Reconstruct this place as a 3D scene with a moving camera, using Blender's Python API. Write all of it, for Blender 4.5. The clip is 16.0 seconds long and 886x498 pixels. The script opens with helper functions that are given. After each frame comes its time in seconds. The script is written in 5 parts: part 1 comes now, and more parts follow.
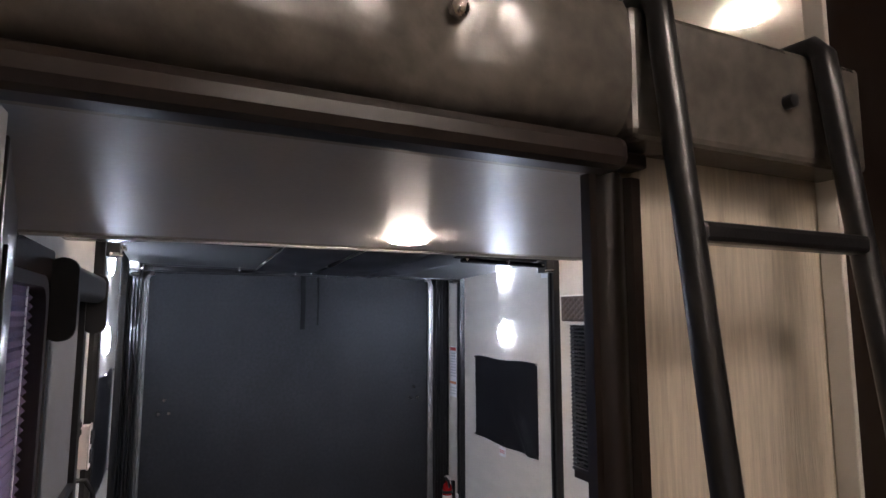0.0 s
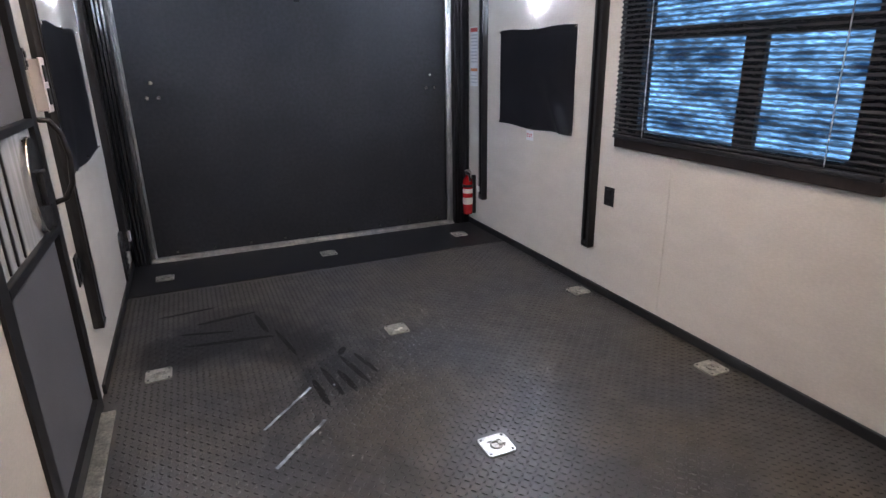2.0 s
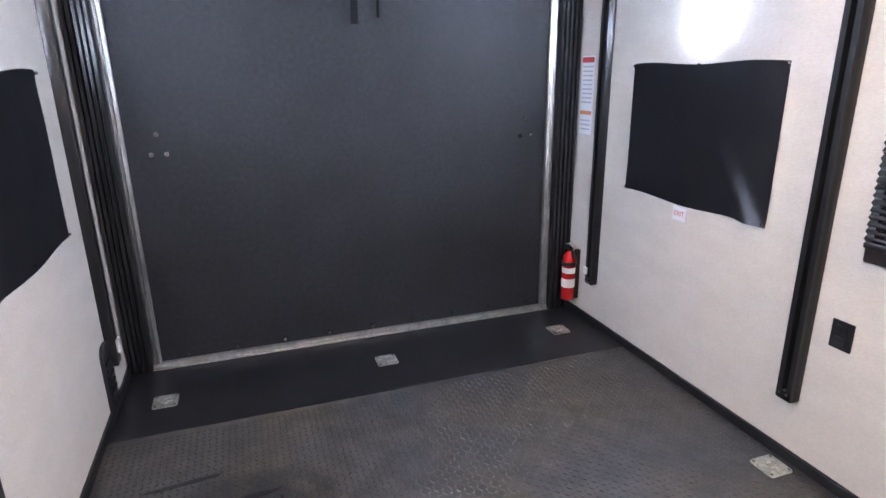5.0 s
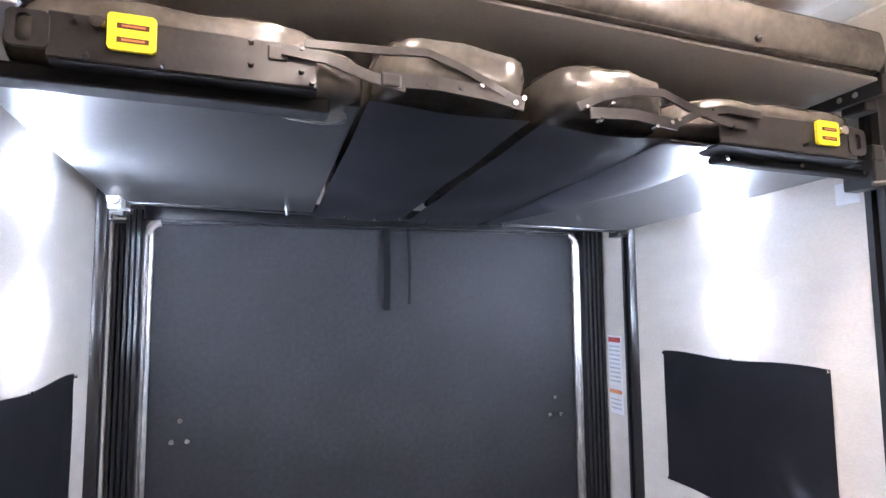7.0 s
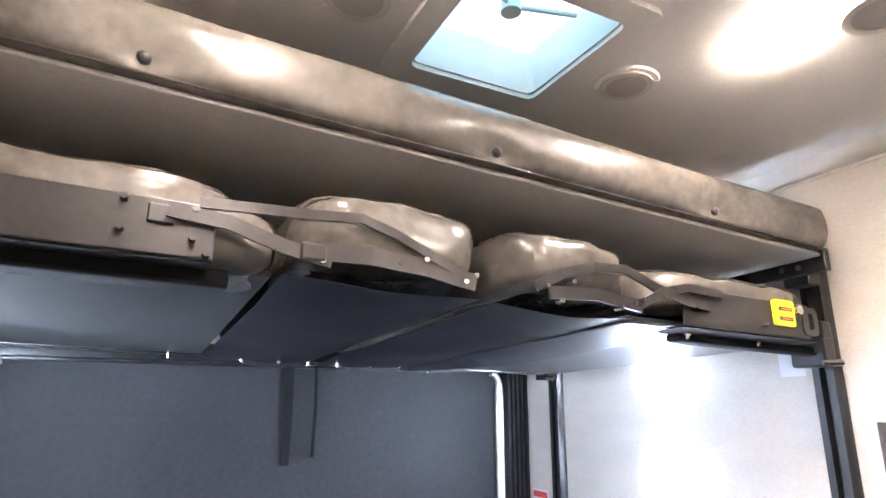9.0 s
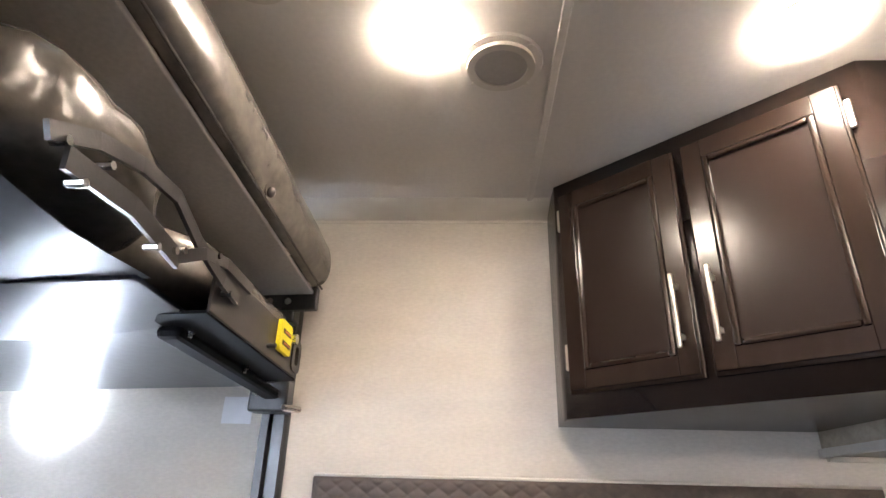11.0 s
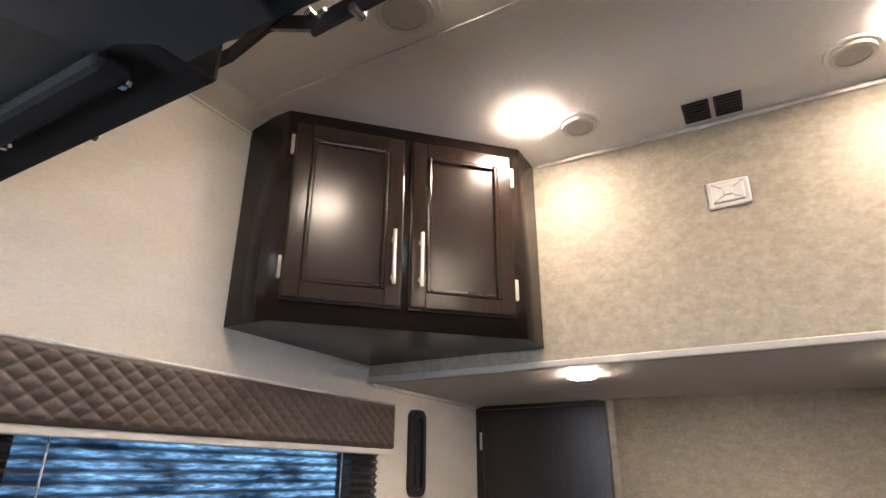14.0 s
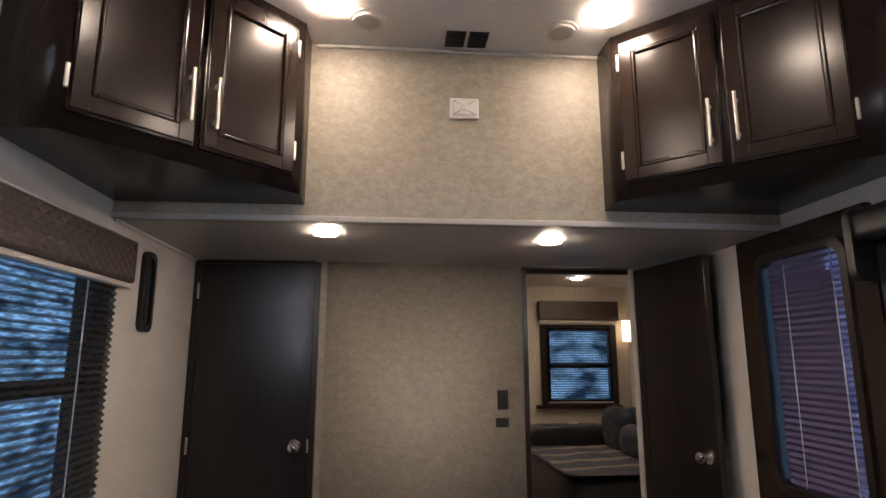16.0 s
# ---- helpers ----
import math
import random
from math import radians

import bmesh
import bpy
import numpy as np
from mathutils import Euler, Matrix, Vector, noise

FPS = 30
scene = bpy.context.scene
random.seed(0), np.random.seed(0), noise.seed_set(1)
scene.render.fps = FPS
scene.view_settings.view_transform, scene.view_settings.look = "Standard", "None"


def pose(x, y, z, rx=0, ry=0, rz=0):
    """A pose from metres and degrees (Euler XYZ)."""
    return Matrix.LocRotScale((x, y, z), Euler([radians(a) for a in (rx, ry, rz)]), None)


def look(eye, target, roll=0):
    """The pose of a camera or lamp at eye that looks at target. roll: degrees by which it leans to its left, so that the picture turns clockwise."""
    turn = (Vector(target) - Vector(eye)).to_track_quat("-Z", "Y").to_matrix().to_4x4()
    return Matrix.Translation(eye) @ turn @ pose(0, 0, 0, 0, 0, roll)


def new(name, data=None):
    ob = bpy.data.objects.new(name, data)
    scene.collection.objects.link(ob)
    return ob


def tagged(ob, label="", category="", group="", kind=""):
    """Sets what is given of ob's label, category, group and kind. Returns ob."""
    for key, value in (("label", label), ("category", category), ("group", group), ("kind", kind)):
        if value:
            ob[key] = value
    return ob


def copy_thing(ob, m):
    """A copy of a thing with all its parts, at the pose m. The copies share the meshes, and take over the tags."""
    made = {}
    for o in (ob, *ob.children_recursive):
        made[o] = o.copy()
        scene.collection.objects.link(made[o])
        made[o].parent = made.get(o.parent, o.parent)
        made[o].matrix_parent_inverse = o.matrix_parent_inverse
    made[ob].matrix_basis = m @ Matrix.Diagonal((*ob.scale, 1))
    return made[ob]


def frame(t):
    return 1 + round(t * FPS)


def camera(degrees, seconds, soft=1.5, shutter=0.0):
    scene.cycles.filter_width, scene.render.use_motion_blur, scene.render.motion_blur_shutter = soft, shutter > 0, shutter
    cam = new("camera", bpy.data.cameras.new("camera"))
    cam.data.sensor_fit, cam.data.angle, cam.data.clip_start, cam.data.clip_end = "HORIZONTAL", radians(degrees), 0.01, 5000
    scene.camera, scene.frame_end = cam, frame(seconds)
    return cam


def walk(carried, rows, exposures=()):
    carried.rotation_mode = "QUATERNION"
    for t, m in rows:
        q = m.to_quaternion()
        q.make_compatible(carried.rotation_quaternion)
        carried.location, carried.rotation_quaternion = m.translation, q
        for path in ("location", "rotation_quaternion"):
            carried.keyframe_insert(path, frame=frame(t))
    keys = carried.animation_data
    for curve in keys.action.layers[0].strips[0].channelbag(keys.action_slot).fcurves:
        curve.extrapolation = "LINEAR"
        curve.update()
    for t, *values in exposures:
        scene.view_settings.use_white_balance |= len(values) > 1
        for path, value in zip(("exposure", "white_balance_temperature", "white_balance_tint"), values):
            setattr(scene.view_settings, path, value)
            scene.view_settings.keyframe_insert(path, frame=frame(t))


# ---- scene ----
cam = camera(75.2, 16.0)


# ---- the walk ----
PATH = [
    (0, (0.339, -0.655, 1.736), (1.168, 1.151, 1.961), -0.0),
    (0.5, (0.37, -0.572, 1.547), (1.2, 1.246, 1.629), -0.3),
    (1, (0.391, -0.474, 1.423), (1.217, 1.337, 1.229), -0.4),
    (1.5, (0.44, -0.378, 1.335), (1.229, 1.399, 0.864), -0.7),
    (2, (0.466, -0.241, 1.26), (1.214, 1.501, 0.631), -1.0),
    (2.5, (0.496, -0.079, 1.192), (1.224, 1.647, 0.491), -1.2),
    (3, (0.528, 0.174, 1.155), (1.247, 1.896, 0.435), -1.1),
    (3.2, (0.527, 0.27, 1.15), (1.238, 1.992, 0.419), -1.0),
    (5.3, (0.682, 0.98, 1.458), (1.286, 2.818, 0.952), -0.7),
    (5.5, (0.697, 1.004, 1.495), (1.294, 2.867, 1.081), -0.8),
    (6, (0.651, 1.031, 1.566), (1.266, 2.924, 1.37), -0.7),
    (6.5, (0.616, 1.019, 1.597), (1.229, 2.922, 1.633), -0.4),
    (7, (0.615, 1.003, 1.654), (1.216, 2.902, 1.841), -0.5),
    (7.5, (0.619, 0.996, 1.717), (1.208, 2.879, 2.043), -0.7),
    (8, (0.603, 1.023, 1.771), (1.188, 2.889, 2.192), -0.8),
    (8.5, (0.601, 1.102, 1.836), (1.231, 2.941, 2.305), -0.6),
    (9, (0.644, 1.241, 1.887), (1.518, 2.966, 2.397), 0.3),
    (9.5, (0.667, 1.391, 1.927), (1.933, 2.802, 2.564), 0.8),
    (10, (0.702, 1.533, 1.874), (2.284, 2.545, 2.562), 2.1),
    (10.2, (0.737, 1.56, 1.834), (2.402, 2.399, 2.557), 2.2),
    (12.3, (1.054, 2.134, 1.742), (2.671, 1.271, 2.542), 0.6),
    (12.5, (1.086, 2.174, 1.713), (2.651, 1.221, 2.513), 0.5),
    (13, (1.182, 2.28, 1.691), (2.584, 1.097, 2.489), 0.6),
    (13.5, (1.187, 2.418, 1.667), (2.358, 1.005, 2.462), 0.5),
    (14, (1.21, 2.537, 1.611), (2.116, 0.911, 2.343), 0.2),
    (14.5, (1.263, 2.569, 1.553), (1.949, 0.811, 2.214), 0.6),
    (15, (1.328, 2.664, 1.53), (1.664, 0.786, 2.129), 0.5),
    (15.5, (1.406, 2.8, 1.512), (1.356, 0.877, 2.059), -0.1),
    (16, (1.464, 2.885, 1.433), (1.298, 0.927, 1.808), 0.0),
]
EXPOSURE = [(0, 0.0, 6150, 20), (0.5, -0.18, 6150, 20), (1.5, -0.15, 6150, 20), (2, 0.4, 6200, 20), (3, 0.82, 6150, 21), (5.5, 1.3, 6050, 22), (7.5, 1.4, 6050, 22), (9, 1.5, 6050, 19), (10, 1.02, 6200, 16),
            (12.5, 0.38, 6650, 17), (13.5, 0.33, 6650, 17), (15, -0.26, 6700, 20), (16, -0.63, 6750, 21)]
walk(cam, [(t, look(e, a, r)) for t, e, a, r in PATH], EXPOSURE)

# ---- world: dim daylight outside ----
world = bpy.data.worlds.new("world")
scene.world = world
world.use_nodes = True
wn, wl = world.node_tree.nodes, world.node_tree.links
sky = wn.new("ShaderNodeTexSky")
sky.sky_type, sky.sun_disc, sky.sun_elevation, sky.sun_rotation = "NISHITA", False, radians(35), radians(120)
wl.new(sky.outputs[0], wn["Background"].inputs[0])
wn["Background"].inputs[1].default_value = 0.08


# ---- materials ----
def mat(name, color, rough=0.5, metal=0.0, coat=0.0, var=0.15, scale=6.0, grain=0.0, gscale=120.0, stretch=(1, 1, 1), bump=0.0,
        bscale=200.0, emit=0.0, tint=None, spec=0.5, rvar=0.0):
    """A painted, woven or moulded surface with blotches, grain and fine relief."""
    m = bpy.data.materials.new(name)
    m.use_nodes = True
    n, l = m.node_tree.nodes, m.node_tree.links
    b = n["Principled BSDF"]
    b.inputs["Roughness"].default_value, b.inputs["Metallic"].default_value = rough, metal
    b.inputs["Coat Weight"].default_value, b.inputs["Coat Roughness"].default_value = coat, 0.15
    b.inputs["Specular IOR Level"].default_value = spec
    tc = n.new("ShaderNodeTexCoord")
    mp = n.new("ShaderNodeMapping")
    mp.inputs["Scale"].default_value = stretch
    l.new(tc.outputs["Object"], mp.inputs[0])
    big = n.new("ShaderNodeTexNoise")
    big.inputs["Scale"].default_value, big.inputs["Detail"].default_value = scale, 5
    fine = n.new("ShaderNodeTexNoise")
    fine.inputs["Scale"].default_value, fine.inputs["Detail"].default_value = gscale, 3
    l.new(mp.outputs[0], big.inputs[0])
    l.new(mp.outputs[0], fine.inputs[0])
    c = Vector(color)
    t = Vector(tint) if tint else c * (1 - var)
    ramp = n.new("ShaderNodeValToRGB")
    ramp.color_ramp.elements[0].position, ramp.color_ramp.elements[1].position = 0.35, 0.65
    ramp.color_ramp.elements[0].color = (*t, 1)
    ramp.color_ramp.elements[1].color = (*(c * (1 + var * 0.3)), 1)
    l.new(big.outputs[0], ramp.inputs[0])
    out = ramp.outputs[0]
    if grain:
        gr = n.new("ShaderNodeMapRange")
        gr.inputs["From Min"].default_value, gr.inputs["From Max"].default_value = 0.3, 0.7
        gr.inputs["To Min"].default_value, gr.inputs["To Max"].default_value = 1 - grain, 1 + grain * 0.5
        l.new(fine.outputs[0], gr.inputs[0])
        mx = n.new("ShaderNodeVectorMath")
        mx.operation = "SCALE"
        l.new(out, mx.inputs[0])
        l.new(gr.outputs[0], mx.inputs["Scale"])
        out = mx.outputs[0]
    l.new(out, b.inputs["Base Color"])
    if rvar:
        rr = n.new("ShaderNodeMapRange")
        rr.inputs["To Min"].default_value, rr.inputs["To Max"].default_value = max(0.02, rough - rvar), min(1, rough + rvar)
        l.new(big.outputs[0], rr.inputs[0])
        l.new(rr.outputs[0], b.inputs["Roughness"])
    if bump:
        bn = n.new("ShaderNodeTexNoise")
        bn.inputs["Scale"].default_value, bn.inputs["Detail"].default_value = bscale, 3
        l.new(mp.outputs[0], bn.inputs[0])
        bp = n.new("ShaderNodeBump")
        bp.inputs["Strength"].default_value, bp.inputs["Distance"].default_value = bump, 0.004
        l.new(bn.outputs[0], bp.inputs["Height"])
        l.new(bp.outputs[0], b.inputs["Normal"])
    if emit:
        b.inputs["Emission Color"].default_value = (*color, 1)
        b.inputs["Emission Strength"].default_value = emit
    return m


def lamp_mat(name, color, power):
    m = bpy.data.materials.new(name)
    m.use_nodes = True
    b = m.node_tree.nodes["Principled BSDF"]
    b.inputs["Base Color"].default_value = (0.9, 0.9, 0.88, 1)
    b.inputs["Emission Color"].default_value = (*color, 1)
    b.inputs["Emission Strength"].default_value = power
    return m


def sheer_mat(name, color, clear, tint=(1, 1, 1), fold=0.0225):
    """Thin open-weave cloth: threads with gaps that let light through."""
    m = bpy.data.materials.new(name)
    m.use_nodes = True
    n, l = m.node_tree.nodes, m.node_tree.links
    b = n["Principled BSDF"]
    b.inputs["Base Color"].default_value = (*color, 1)
    b.inputs["Roughness"].default_value = 0.8
    tr = n.new("ShaderNodeBsdfTransparent")
    tr.inputs[0].default_value = (*tint, 1)
    mix = n.new("ShaderNodeMixShader")
    tc, mp, no = n.new("ShaderNodeTexCoord"), n.new("ShaderNodeMapping"), n.new("ShaderNodeTexNoise")
    mp.inputs["Scale"].default_value = (1, 0.35, 2.2)
    no.inputs["Scale"].default_value, no.inputs["Detail"].default_value = 75, 6
    r = n.new("ShaderNodeMapRange")
    r.inputs["From Min"].default_value, r.inputs["From Max"].default_value = 0.38, 0.66
    r.inputs["To Min"].default_value, r.inputs["To Max"].default_value = clear * 0.3, clear
    l.new(tc.outputs["Object"], mp.inputs[0])
    l.new(mp.outputs[0], no.inputs[0])
    l.new(no.outputs[0], r.inputs[0])
    # pleat shading put into the transparency: a sine dims each crease
    sx, mu = n.new("ShaderNodeSeparateXYZ"), n.new("ShaderNodeMath")
    l.new(tc.outputs["Object"], sx.inputs[0])
    mu.operation, mu.inputs[1].default_value = "MULTIPLY", math.tau / fold
    l.new(sx.outputs[2], mu.inputs[0])
    sn, fr, pr = n.new("ShaderNodeMath"), n.new("ShaderNodeMapRange"), n.new("ShaderNodeMath")
    sn.operation, pr.operation = "SINE", "MULTIPLY"
    l.new(mu.outputs[0], sn.inputs[0])
    l.new(sn.outputs[0], fr.inputs[0])
    fr.inputs["From Min"].default_value, fr.inputs["From Max"].default_value = -1, 0.6
    fr.inputs["To Min"].default_value, fr.inputs["To Max"].default_value = 0.12, 1
    l.new(r.outputs[0], pr.inputs[0])
    l.new(fr.outputs[0], pr.inputs[1])
    l.new(pr.outputs[0], mix.inputs[0])
    l.new(b.outputs[0], mix.inputs[1])
    l.new(tr.outputs[0], mix.inputs[2])
    l.new(mix.outputs[0], n["Material Output"].inputs[0])
    return m


def glass_mat(name, tint=(0.9, 0.95, 1.0)):
    m = bpy.data.materials.new(name)
    m.use_nodes = True
    b = m.node_tree.nodes["Principled BSDF"]
    b.inputs["Base Color"].default_value = (*tint, 1)
    b.inputs["Roughness"].default_value = 0.03
    b.inputs["Transmission Weight"].default_value = 1.0
    b.inputs["IOR"].default_value = 1.05
    return m


def outside_mat(name, low, high, power):
    """Cloudy daylight and bare branches far outside."""
    m = bpy.data.materials.new(name)
    m.use_nodes = True
    n, l = m.node_tree.nodes, m.node_tree.links
    n.remove(n["Principled BSDF"])
    e = n.new("ShaderNodeEmission")
    tc, mp, no, rp = n.new("ShaderNodeTexCoord"), n.new("ShaderNodeMapping"), n.new("ShaderNodeTexNoise"), n.new("ShaderNodeValToRGB")
    mp.inputs["Scale"].default_value = (1, 0.6, 1.9)
    no.inputs["Scale"].default_value, no.inputs["Detail"].default_value = 3.4, 9
    rp.color_ramp.elements[0].color, rp.color_ramp.elements[1].color = (*low, 1), (*high, 1)
    rp.color_ramp.elements[0].position, rp.color_ramp.elements[1].position = 0.36, 0.62
    e.inputs[1].default_value = power
    l.new(tc.outputs["Object"], mp.inputs[0])
    l.new(mp.outputs[0], no.inputs[0])
    l.new(no.outputs[0], rp.inputs[0])
    l.new(rp.outputs[0], e.inputs[0])
    l.new(e.outputs[0], n["Material Output"].inputs[0])
    return m


LINEN = mat("linen_wallboard", (0.575, 0.53, 0.47), 0.55, var=0.05, scale=5, grain=0.07, gscale=70, stretch=(1, 1, 2.6), bump=0.07, bscale=160, spec=0.35)
TAUPE = mat("taupe_wallboard", (0.36, 0.315, 0.248), 0.5, var=0.12, scale=24, grain=0.16, gscale=70, stretch=(1, 1, 1.4), bump=0.12, bscale=150, spec=0.45)
GRASSCLOTH = mat("grasscloth_wallboard", (0.60, 0.525, 0.425), 0.6, var=0.08, scale=10, grain=0.16, gscale=60, stretch=(3, 3, 0.2), bump=0.25, bscale=120, spec=0.3)
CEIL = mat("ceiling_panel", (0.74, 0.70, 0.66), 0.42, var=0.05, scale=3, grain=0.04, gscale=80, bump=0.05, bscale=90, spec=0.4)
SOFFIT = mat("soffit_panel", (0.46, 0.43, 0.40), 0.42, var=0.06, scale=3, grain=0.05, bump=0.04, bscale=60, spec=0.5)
TRIMLT = mat("pale_trim", (0.62, 0.58, 0.52), 0.4, var=0.08, scale=8)
ESPRESSO = mat("espresso_wood", (0.0215, 0.0133, 0.0100), 0.21, coat=0.0, spec=0.4, var=0.2, scale=5, grain=0.06, gscale=14, stretch=(3, 3, 0.35), bump=0.0, tint=(0.0185, 0.0113, 0.0085))
ESPRESSO_FLAT = mat("espresso_vinyl_wrap", (0.020, 0.0126, 0.0102), 0.25, spec=0.38, var=0.05, scale=3, grain=0.0, gscale=14, stretch=(3, 3, 0.35))
DARKTRIM = mat("dark_brown_trim", (0.018, 0.012, 0.010), 0.32, var=0.25, scale=6, grain=0.2, gscale=40, stretch=(4, 4, 0.3))
DOORSKIN = mat("black_wood_door", (0.014, 0.010, 0.010), 0.28, coat=0.15, var=0.3, scale=4, grain=0.4, gscale=25, stretch=(6, 6, 0.25), bump=0.1, bscale=30)
BLACK = mat("black_plastic", (0.012, 0.012, 0.013), 0.4, var=0.2, scale=8, grain=0.15, bump=0.05)
MATTE = mat("matte_black_cloth", (0.008, 0.008, 0.009), 0.85, var=0.3, scale=6, grain=0.2, spec=0.2)
BLACKSTEEL = mat("black_powdercoat", (0.012, 0.012, 0.013), 0.32, metal=0.0, coat=0.2, var=0.25, scale=9, grain=0.2, gscale=90, bump=0.08, bscale=300)
GREYSTEEL = mat("bronze_grey_powdercoat", (0.036, 0.033, 0.033), 0.36, metal=0.3, var=0.2, scale=12, grain=0.15, gscale=90, bump=0.05)
RAMP = mat("black_ramp_lining", (0.0145, 0.015, 0.0175), 0.66, var=0.45, scale=3.2, grain=0.45, gscale=45, bump=0.25, bscale=120, spec=0.45, rvar=0.1)
VINYL = mat("black_vinyl_sheet", (0.028, 0.028, 0.034), 0.38, var=0.3, scale=3, grain=0.15, bump=0.2, bscale=9, spec=0.5)
COVER = mat("black_vinyl_cover", (0.028, 0.028, 0.034), 0.33, var=0.3, scale=3, grain=0.15, bump=0.12, bscale=14, spec=0.6)
UNDER = mat("grey_black_bunk_board", (0.036, 0.036, 0.035), 0.34, var=0.35, scale=2.5, grain=0.2, gscale=60, bump=0.08, bscale=40)
BUNKBASE = mat("taupe_bunk_board", (0.48, 0.455, 0.43), 0.5, var=0.12, scale=4, grain=0.1)
LEATHER = mat("bronze_leatherette", (0.116, 0.104, 0.090), 0.25, metal=0.1, var=0.3, scale=11, grain=0.2, gscale=45, bump=0.12, bscale=60, spec=0.6, tint=(0.086, 0.077, 0.067))
QUILT = mat("brown_quilted_leatherette", (0.062, 0.043, 0.034), 0.48, var=0.2, scale=9, grain=0.2, gscale=60, bump=0.15, bscale=90)
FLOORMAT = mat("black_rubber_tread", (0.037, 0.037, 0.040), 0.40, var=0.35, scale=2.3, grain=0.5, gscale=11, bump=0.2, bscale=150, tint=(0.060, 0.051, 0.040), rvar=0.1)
fn, fl = FLOORMAT.node_tree.nodes, FLOORMAT.node_tree.links
fb = fn["Principled BSDF"]
under = fb.inputs["Base Color"].links[0].from_socket
geo, wet = fn.new("ShaderNodeNewGeometry"), None
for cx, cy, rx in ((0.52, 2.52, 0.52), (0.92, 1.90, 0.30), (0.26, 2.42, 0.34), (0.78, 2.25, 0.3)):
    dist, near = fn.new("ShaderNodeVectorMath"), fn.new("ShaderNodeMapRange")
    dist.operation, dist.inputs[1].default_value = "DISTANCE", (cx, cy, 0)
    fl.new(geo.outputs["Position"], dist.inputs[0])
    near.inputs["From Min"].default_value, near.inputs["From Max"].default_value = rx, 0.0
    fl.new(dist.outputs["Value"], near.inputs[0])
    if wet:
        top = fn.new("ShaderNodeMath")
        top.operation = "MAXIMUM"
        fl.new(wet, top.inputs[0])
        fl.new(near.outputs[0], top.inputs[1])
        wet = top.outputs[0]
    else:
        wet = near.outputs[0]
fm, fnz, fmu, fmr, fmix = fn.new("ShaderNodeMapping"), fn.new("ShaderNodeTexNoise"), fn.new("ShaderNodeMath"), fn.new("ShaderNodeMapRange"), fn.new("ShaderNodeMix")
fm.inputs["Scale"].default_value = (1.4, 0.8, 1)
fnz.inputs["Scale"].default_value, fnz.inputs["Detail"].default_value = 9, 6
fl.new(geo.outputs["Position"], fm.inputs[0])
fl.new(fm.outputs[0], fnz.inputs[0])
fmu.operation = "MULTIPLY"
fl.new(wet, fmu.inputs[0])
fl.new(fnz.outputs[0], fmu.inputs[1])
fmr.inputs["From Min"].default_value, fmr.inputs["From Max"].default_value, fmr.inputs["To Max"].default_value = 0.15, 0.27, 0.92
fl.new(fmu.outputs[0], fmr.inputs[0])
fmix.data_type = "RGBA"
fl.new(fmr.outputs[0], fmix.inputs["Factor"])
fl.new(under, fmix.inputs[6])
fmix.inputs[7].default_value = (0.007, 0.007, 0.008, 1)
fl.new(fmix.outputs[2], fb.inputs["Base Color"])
TREADTOP = mat("worn_rubber_tread_bar", (0.017, 0.017, 0.018), 0.36, var=0.35, scale=2.3, grain=0.4, gscale=11, tint=(0.024, 0.021, 0.018))
FLOORSTRIP = mat("black_rubber_threshold", (0.010, 0.010, 0.011), 0.42, var=0.4, scale=3, grain=0.35, gscale=20, bump=0.15)
LIVFLOOR = mat("brown_vinyl_plank", (0.16, 0.11, 0.075), 0.4, var=0.3, scale=5, grain=0.3, gscale=30, stretch=(1, 6, 1))
CHROME = mat("bright_metal", (0.75, 0.73, 0.70), 0.22, metal=1.0, var=0.15, scale=20, rvar=0.08)
NICKEL = mat("brushed_nickel", (0.72, 0.69, 0.63), 0.3, metal=1.0, var=0.1, scale=30)
ALU = mat("scuffed_aluminium", (0.50, 0.49, 0.47), 0.36, metal=0.9, var=0.22, scale=18, grain=0.18, gscale=60, stretch=(1, 1, 0.4), rvar=0.15, bump=0.1)
GALV = mat("galvanised_steel", (0.66, 0.65, 0.58), 0.34, metal=0.85, var=0.3, scale=30, grain=0.25, rvar=0.15)
WHITE = mat("white_plastic", (0.72, 0.70, 0.66), 0.4, var=0.06, scale=12)
PINKWHITE = mat("off_white_plastic", (0.72, 0.65, 0.62), 0.45, var=0.06, scale=12)
PAPER = mat("white_paper", (0.68, 0.68, 0.70), 0.6, var=0.05, scale=12)
PRINT = mat("grey_print", (0.42, 0.44, 0.48), 0.6, var=0.2, scale=60)
REDPRINT = mat("red_print", (0.55, 0.06, 0.05), 0.6, var=0.2, scale=60)
ORANGEPRINT = mat("orange_print", (0.62, 0.22, 0.09), 0.6, var=0.2, scale=60)
YELLOW = mat("yellow_sticker", (0.85, 0.72, 0.02), 0.45, var=0.06, scale=20)
BROWNPRINT = mat("brown_print", (0.12, 0.04, 0.015), 0.5, var=0.3, scale=60)
RED = mat("red_enamel", (0.50, 0.018, 0.02), 0.25, coat=0.4, var=0.15, scale=15)
MESH = mat("grey_insect_screen", (0.13, 0.125, 0.125), 0.7, var=0.12, scale=3, grain=0.25, gscale=400)
LOWPANEL = mat("grey_door_panel", (0.12, 0.12, 0.13), 0.5, var=0.12, scale=3, grain=0.1)
CLEARPANEL = mat("white_slider_panel", (0.46, 0.46, 0.46), 0.25, var=0.25, scale=5, stretch=(1, 6, 0.6))
BLANKET = mat("striped_blanket", (0.075, 0.08, 0.095), 0.8, var=0.3, scale=9, bump=0.3, bscale=60)
